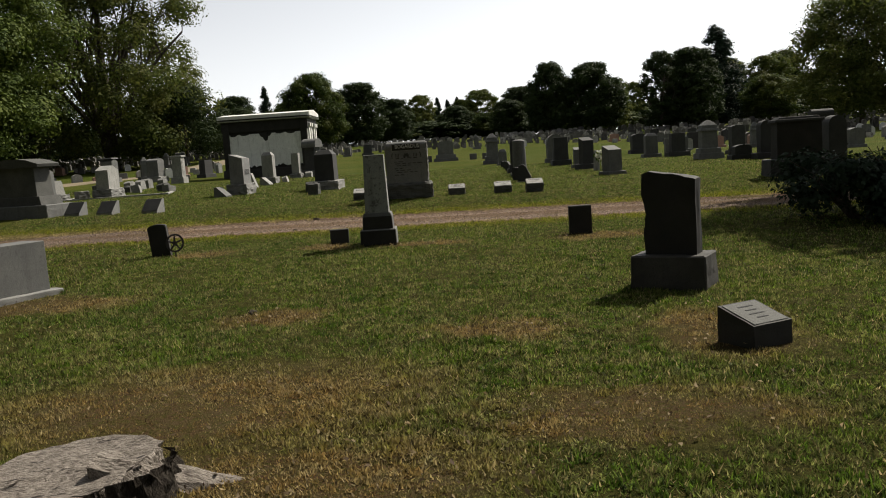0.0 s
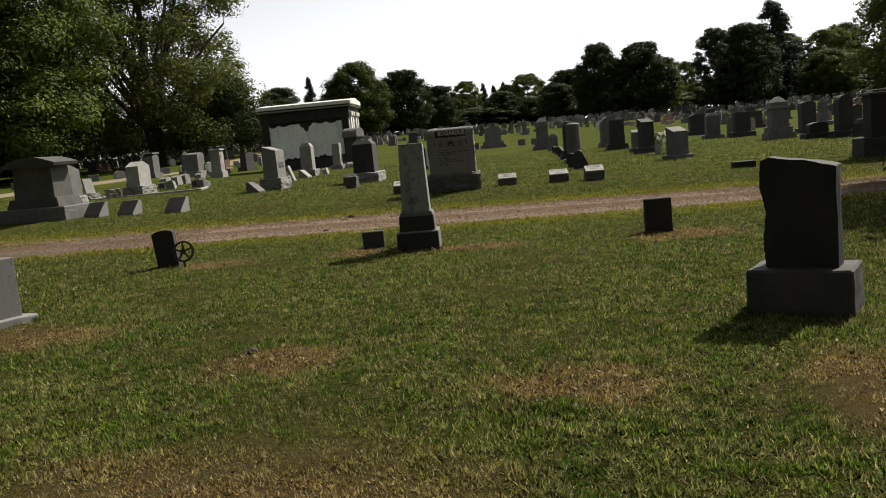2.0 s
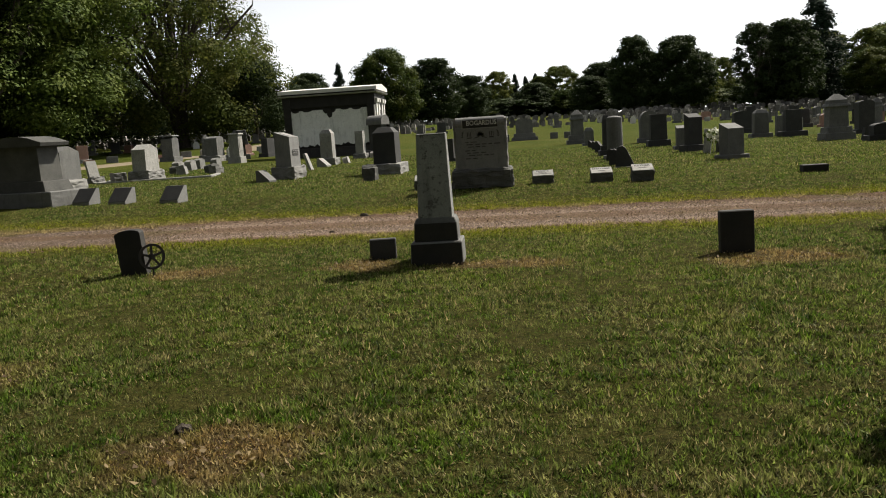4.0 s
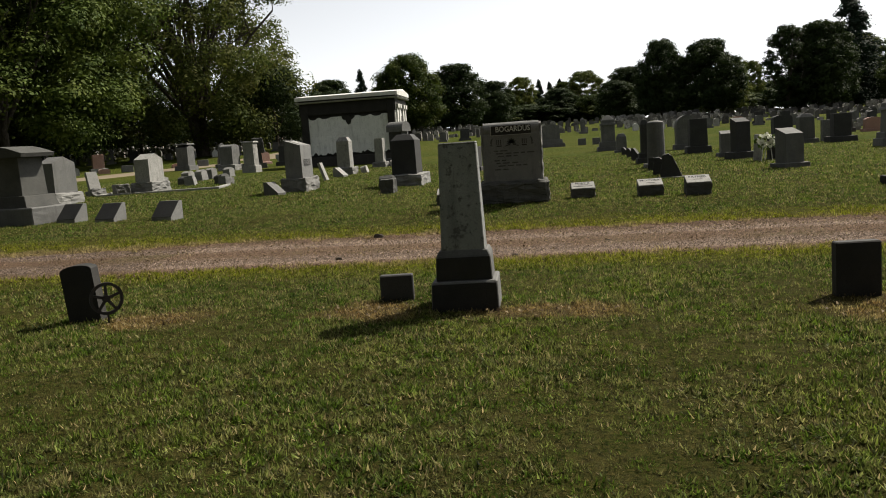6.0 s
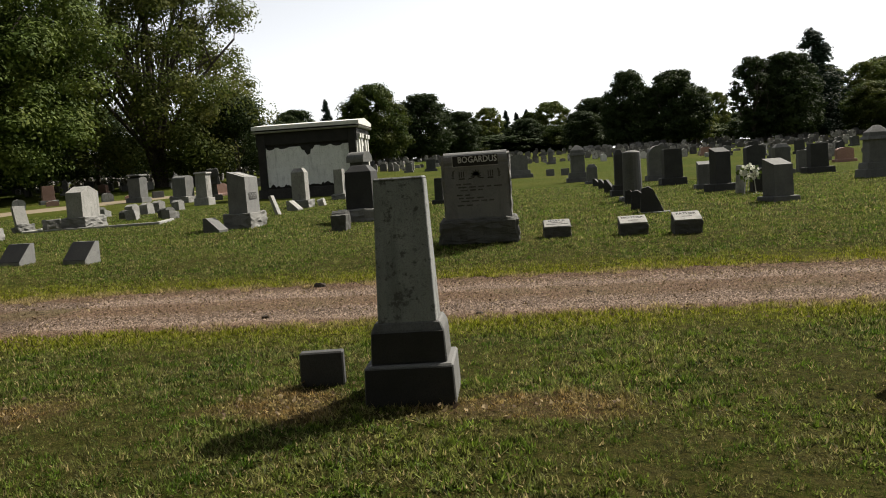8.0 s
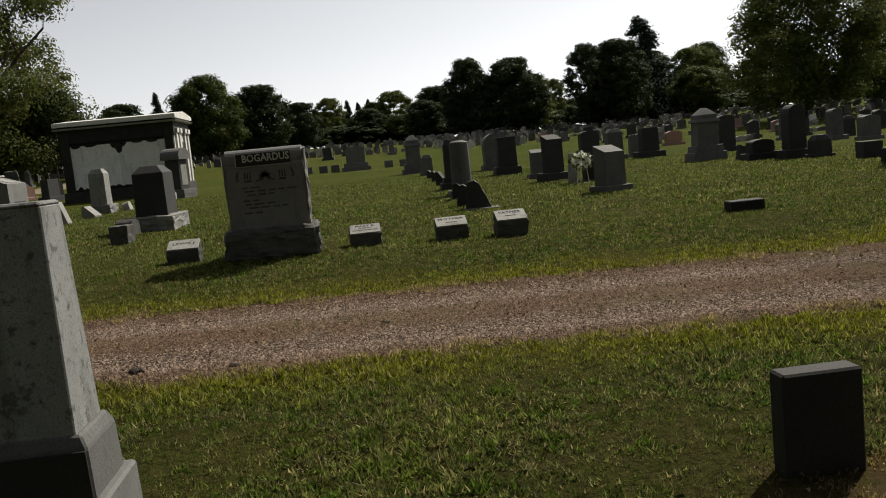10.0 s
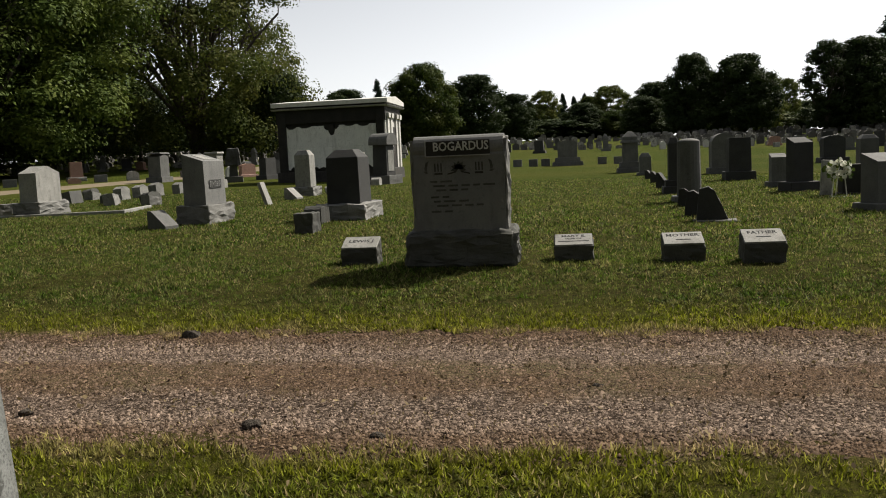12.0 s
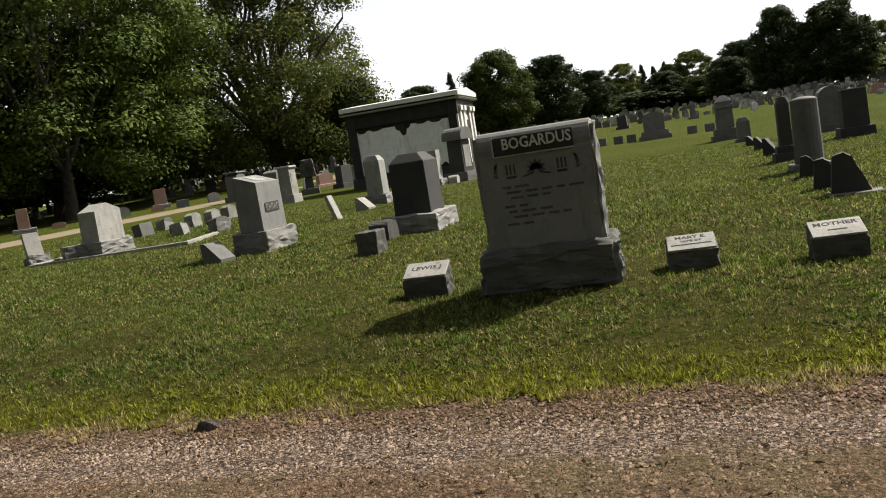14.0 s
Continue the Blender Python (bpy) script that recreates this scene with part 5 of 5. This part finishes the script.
for k, x in enumerate(np.arange(-70, 130, 9.5)):
    t, h0, w0 = wood[k % 2], 9, 11
    plant(t, x + 3 * math.sin(k * 2.3), 176 + 8 * math.sin(k * 1.7), h0, 6.0 + 1.0 * math.sin(k * 2.9), w0, 13, 50 * k)
    plant(t, x + 4, 146 + 5 * math.sin(k), h0, 3.4 + 0.6 * math.sin(k * 3.1), w0, 13, 70 * k)
    plant(t, x, 158 + 4 * math.sin(2 * k), h0, 4.0 + 0.7 * math.sin(k * 1.3), w0, 14, 30 * k)
# closed belt of the distant wood
nrng = np.random.default_rng(77)
bx = nrng.uniform(-130, 170, 520)
by = 186 + 5 * np.sin(bx * 0.11) + nrng.uniform(-3, 3, 520)
belt = np.column_stack([bx, by, ground_z(bx, by) + nrng.uniform(0.3, 4.2, 520)])
verts = leaf_cloud(belt, nrng.uniform(1.0, 2.0, 520), 52000, 0.42, nrng)
tagged(new("distant_wood", array_object("distant_wood", verts, np.arange(len(verts)), 4, LEAF_DARK)), "dark closed belt of distant woodland", "wood", kind="stuff")
# maple at the walker's side, whose shade falls on the lawn
side_tree = stand(broad_tree("maple_tree", 12.2, 9.0, 5.2, 24000, 0.3, LEAF, 51, "leafy maple that shades the lawn beside the walk", clumps=90, skirt=8.4), 14.5, 18.4)
# unseen trees added beyond the walker's back and left to cut sky light
for k in range(11):
    plant(wood[1], -46 + 9.0 * k, -11 + 2 * math.sin(k * 2.1), 9, 31 + 3 * math.sin(k), 11, 17, 47 * k)
for k in range(4):
    plant(wood[1], -33 + 2 * math.sin(k * 1.9), -4 + 11.5 * k, 9, 22 + 2 * math.sin(k), 11, 15, 67 * k)

# low spreading dark shrub beside the walk
g = thing("yew_shrub", 6.3, 12.9)
rnd = random.Random(2)
bm, tips = bmesh.new(), []
for k in range(7):
    a = 0.9 * k
    limb(bm, Vector((0.08 * math.cos(a), 0.08 * math.sin(a), -0.05)), Vector((math.cos(a), math.sin(a), 1.1)), 1.0, 0.05, rnd, tips, 1)
part("stem", bm, BARK, g)
nrng = np.random.default_rng(4)
cc = np.column_stack([nrng.uniform(-1.1, 1.1, 40), nrng.uniform(-1.0, 1.0, 40), nrng.uniform(0.12, 0.92, 40)])
verts = leaf_cloud(cc, nrng.uniform(0.24, 0.44, 40), 11000, 0.05, nrng)
ob = new("foliage", array_object("foliage", verts, np.arange(len(verts)), 4, NEEDLE))
ob.parent = g
tagged(g, "low spreading dark evergreen shrub on the lawn", "shrub")

# ---- tree stump ----
g = thing("tree_stump", -1.86, 3.98, 0, sink=0.095)
bm = bmesh.new()
segs, rings = 72, [(1.32, -0.06), (1.16, 0.02), (1.06, 0.08), (1.0, 0.15), (0.985, 0.19), (0.955, 0.20), (0.8, 0.192), (0.6, 0.186), (0.36, 0.182), (0.15, 0.18)]
loops = []
for q, (k, z) in enumerate(rings):
    lp = []
    for s in range(segs):
        a = 2 * math.pi * s / segs
        nz = noise.noise(Vector((math.cos(a) * 1.6, math.sin(a) * 1.6, 0.3))) + (0.45 if q < 5 else 0.12) * noise.noise(Vector((math.cos(a) * 7, math.sin(a) * 7, q * 0.9)))
        r = 0.43 * k * (1 + 0.20 * nz)
        lp.append(bm.verts.new((r * math.cos(a) * 1.12, r * math.sin(a) * 0.92, z + (0.05 * math.cos(a - 0.5) * k if q > 2 else 0) + 0.012 * noise.noise(Vector((a * 3, q * 1.3, 2.0))))))
    loops.append(lp)
for q in range(len(loops) - 1):
    for s in range(segs):
        j = (s + 1) % segs
        bm.faces.new((loops[q][s], loops[q][j], loops[q + 1][j], loops[q + 1][s]))
bm.faces.new(loops[-1])
part("stump", bm, WOOD, g, "bleached sawn stump with a cracked flat top")
# shaggy bark left on the side towards the walk
bm = bmesh.new()
grid = []
for q in range(9):
    row = []
    for s in range(26):
        a = -1.55 + 1.75 * s / 25
        lump = 0.05 * noise.noise(Vector((a * 9, q * 0.8, 1.0))) + 0.03 * noise.noise(Vector((a * 21, q * 1.9, 5.0)))
        r = 0.455 * (1.2 - 0.035 * q) + lump + 0.07 * math.exp(-((a + 0.35) / 0.45) ** 2)
        row.append(bm.verts.new((r * math.cos(a) * 1.12, r * math.sin(a) * 0.92, -0.05 + 0.031 * q + 0.06 * math.cos(a - 0.5) * q / 8)))
    grid.append(row)
for q in range(8):
    for s in range(25):
        bm.faces.new((grid[q][s], grid[q][s + 1], grid[q + 1][s + 1], grid[q + 1][s]))
bmesh.ops.solidify(bm, geom=list(bm.faces), thickness=0.05)
part("bark", bm, BARK, g, "dark shaggy bark")
for k, (a, length, r0, up) in enumerate(((-0.12, 1.0, 0.115, 0.18), (0.75, 0.42, 0.08, 0.12), (1.85, 0.50, 0.06, 0.08), (3.3, 0.6, 0.08, 0.09))):
    bm = bmesh.new()
    n_, rings_ = 14, []
    for i_ in range(n_ + 1):
        u = i_ / n_
        ang = a + 0.28 * math.sin(3 * u + k) * u
        c = Vector((math.cos(ang) * (0.2 + length * u), math.sin(ang) * (0.2 + length * u), up * (1 - u) ** 1.3 - 0.02 * u))
        rr = r0 * (1 - 0.75 * u)
        lp = []
        for s in range(10):
            b_ = 2 * math.pi * s / 10
            w_ = rr * (1 + 0.35 * noise.noise(Vector((s * 0.9, u * 6, k * 3.0))))
            lp.append(bm.verts.new(c + Vector((-math.sin(ang) * math.cos(b_) * w_ * 1.2, math.cos(ang) * math.cos(b_) * w_ * 1.2, math.sin(b_) * w_))))
        rings_.append(lp)
    for i_ in range(n_):
        for s in range(10):
            bm.faces.new((rings_[i_][s], rings_[i_][(s + 1) % 10], rings_[i_ + 1][(s + 1) % 10], rings_[i_ + 1][s]))
    bm.faces.new(rings_[-1])
    part("root", bm, WOOD, g)
tagged(g, "weathered bleached tree stump with spreading gnarled roots", "tree stump")

# ---- lane stones, grass, fallen leaves ----
def bits(count, x, y, z, size, nrng, mat, name):
    """Small angular stones, bedded in the ground."""
    base = np.array([(1, 0, -0.3), (0, 1, -0.3), (-1, 0, -0.3), (0, -1, -0.3), (0, 0, 0.6)])
    tri = np.array([(0, 1, 4), (1, 2, 4), (2, 3, 4), (3, 0, 4)])
    jig = base[None] * nrng.uniform(0.55, 1.25, (count, 5, 3)) + nrng.normal(size=(count, 5, 3)) * 0.16
    a = nrng.uniform(0, 6.28, count)
    ca, sa = np.cos(a)[:, None], np.sin(a)[:, None]
    px, py = jig[..., 0] * ca - jig[..., 1] * sa, jig[..., 0] * sa + jig[..., 1] * ca
    v = np.stack([px, py, jig[..., 2]], -1) * size[:, None, None] + np.stack([x, y, z], -1)[:, None, :]
    idx = (np.arange(count)[:, None, None] * 5 + tri[None]).ravel()
    return new(name, array_object(name, v.reshape(-1, 3), idx, 3, mat))


nrng = np.random.default_rng(11)
k = 85000
gx = np.where(nrng.random(k) < 0.8, nrng.uniform(-5.2, 4.2, k), nrng.uniform(-8, 9, k))
ga = nrng.uniform(-0.92, 0.92, k) + nrng.normal(0, 0.06, k)
gy = lane_y(gx) + ga * (LANE_HALF + 0.12)
stones = bits(k, gx, gy, ground_z(gx, gy) + 0.015 - 0.018 * np.exp(-((np.abs(ga) - 0.55) / 0.2) ** 2) + 0.010 * np.exp(-(ga / 0.25) ** 2), 0.005 + 0.012 * nrng.random(k) ** 2.5, nrng, PEBBLE, "gravel")
tagged(stones, "loose pinkish gray gravel on the lane", "gravel", kind="stuff")


def blades(x, y, length, width, nrng):
    n_ = len(x)
    z = ground_z(x, y) - 0.004
    a = nrng.uniform(0, 6.28, n_)
    lean = nrng.uniform(0.2, 1.3, n_)
    ux, uy = np.cos(a), np.sin(a)
    b = nrng.uniform(0, 6.28, n_)
    wx, wy = np.cos(b) * width, np.sin(b) * width
    tip = np.stack([x + ux * length * np.sin(lean), y + uy * length * np.sin(lean), z + length * np.cos(lean)], -1)
    side = np.stack([wx, wy, np.zeros(n_)], -1)
    root = np.stack([x, y, z], -1)
    return np.stack([root - side, root + side, tip], 1).reshape(-1, 3)


def dry_amount(x, y):
    f = np.zeros(len(x))
    for px, py, rx, ry in PATCHES:
        d = np.hypot((x - px) / rx, (y - py) / ry) + 0.25 * np.sin(5 * x + 3 * y) * np.sin(4 * y - x)
        f = np.maximum(f, np.clip((1.25 - d) / 0.7, 0, 1))
    return f


ZONES = ((-3.6, 4.4, 2.6, 8.6, 8600), (-4.5, 4.6, 8.6, 15.9, 5600), (-10, -3.6, 6.5, 16.9, 1900), (4.4, 9.5, 8.0, 16.2, 1700),
         (-10, 9.4, 18.0, 22.5, 4200), (-12, 8.5, 22.5, 31, 1250), (8.5, 16, 18.5, 31, 1000), (-20, -12, 20, 40, 350), (-12, 16, 31, 42, 480), (-9, 9, 15.3, 19.0, 1590))
parts_ = []
for x0, x1, y0, y1, dens in ZONES:
    per = 9 if dens > 1600 else 5
    tufts = int((x1 - x0) * (y1 - y0) * dens / per)
    spread = 0.02 if dens > 1600 else 0.04
    k = tufts * per
    x = np.repeat(nrng.uniform(x0, x1, tufts), per) + nrng.normal(0, spread, k)
    y = np.repeat(nrng.uniform(y0, y1, tufts), per) + nrng.normal(0, spread, k)
    tuft = np.sin(x * 9 + 2 * np.sin(y * 7)) * np.sin(y * 8 + 2 * np.sin(x * 6))
    off = np.abs(y - lane_y(x)) - LANE_HALF - 0.10 * np.sin(x * 3.1 + 2) * np.sin(x * 1.3) - 0.07 * np.sin(x * 7.3 + y) - 0.06 * np.sin(x * 17 + 1)
    lane_mid = np.exp(-((y - lane_y(x)) / 0.28) ** 2)
    keep = nrng.random(k) < np.where(off > 0, 1 - 0.12 * dry_amount(x, y) - 0.2 * (tuft < -0.3), np.where(dens == 1590, 0.05 + 0.55 * lane_mid * (np.sin(x * 1.9 + 1) + 0.4 * tuft > -0.1) + 0.75 * np.clip(1 + off / 0.45, 0, 1) ** 1.5, 0.0))
    if dens == 1590:
        keep &= off < 0.1
    x, y, off, tuft = x[keep], y[keep], off[keep], tuft[keep]
    lush = np.clip(1.2 - np.abs(off) / 0.5, 0, 1) * (off > 0)
    length = nrng.uniform(0.020, 0.050, len(x)) * (1 + 0.5 * lush + 0.4 * tuft) * (1 - 0.3 * dry_amount(x, y))
    far = 1.0 + 0.4 * (dens < 2500) + 0.5 * (dens < 1500)
    parts_.append(blades(x, y, np.where(off > 0, length * (1 + 0.25 * (far - 1)), length * 0.6), nrng.uniform(0.0035, 0.0085, len(x)) * np.where(off > 0, far, 0.7), nrng))
v = np.concatenate(parts_)
grass = new("grass", array_object("grass", v, np.arange(len(v)), 3, BLADE))
tagged(grass, "short green lawn grass with dry straw between", "grass", kind="stuff")

# fallen leaves and clods
k = 11000
lx, ly = nrng.uniform(-7, 7, k), nrng.uniform(2.8, 21, k)
for q, (px, py, rx, ry) in enumerate(PATCHES):
    lx[q * 320:(q + 1) * 320], ly[q * 320:(q + 1) * 320] = nrng.normal(px, rx * 0.6, 320), nrng.normal(py, ry * 0.6, 320)
lx[4300:], ly[4300:] = nrng.uniform(-7, 8, k - 4300), lane_y(lx[4300:]) + nrng.normal(0, 0.65, k - 4300) + 0.35 * np.sin(lx[4300:] * 1.7)
la, ls = nrng.uniform(0, 6.28, k), 0.004 + 0.018 * nrng.random(k) ** 5
c, s = np.cos(la) * ls, np.sin(la) * ls
lz = ground_z(lx, ly) + 0.022 + 0.01 * (ls > 0.015)
curl = nrng.uniform(-0.012, 0.02, (k, 4))
v = np.stack([np.stack([lx + c, ly + s, lz + curl[:, 0]], -1), np.stack([lx - s * 0.6, ly + c * 0.6, lz + curl[:, 1]], -1),
              np.stack([lx - c, ly - s, lz + curl[:, 2]], -1), np.stack([lx + s * 0.6, ly - c * 0.6, lz + curl[:, 3]], -1)], 1).reshape(-1, 3)
tagged(new("fallen_leaves", array_object("fallen_leaves", v, np.arange(len(v)), 4, DRY)), "small brown fallen leaves scattered on the lawn", "leaves", kind="stuff")
for x, y, s in ((-2.6, 18.3, 0.075), (-1.88, 8.34, 0.05), (-1.33, 16.15, 0.055), (-2.75, 16.35, 0.04), (0.5, 16.9, 0.04), (-0.62, 16.0, 0.04)):
    g = thing("earth_clod", x, y, sink=-0.01)
    bm = bmesh.new()
    bmesh.ops.create_icosphere(bm, subdivisions=2, radius=s)
    for vv in bm.verts:
        vv.co *= 1 + 0.5 * noise.noise(vv.co * 30 + Vector((x, y, 0)))
        vv.co.z *= 0.6
    part("lump", bm, BARK, g)
    tagged(g, "dark clod of earth lying on the ground", "clod")
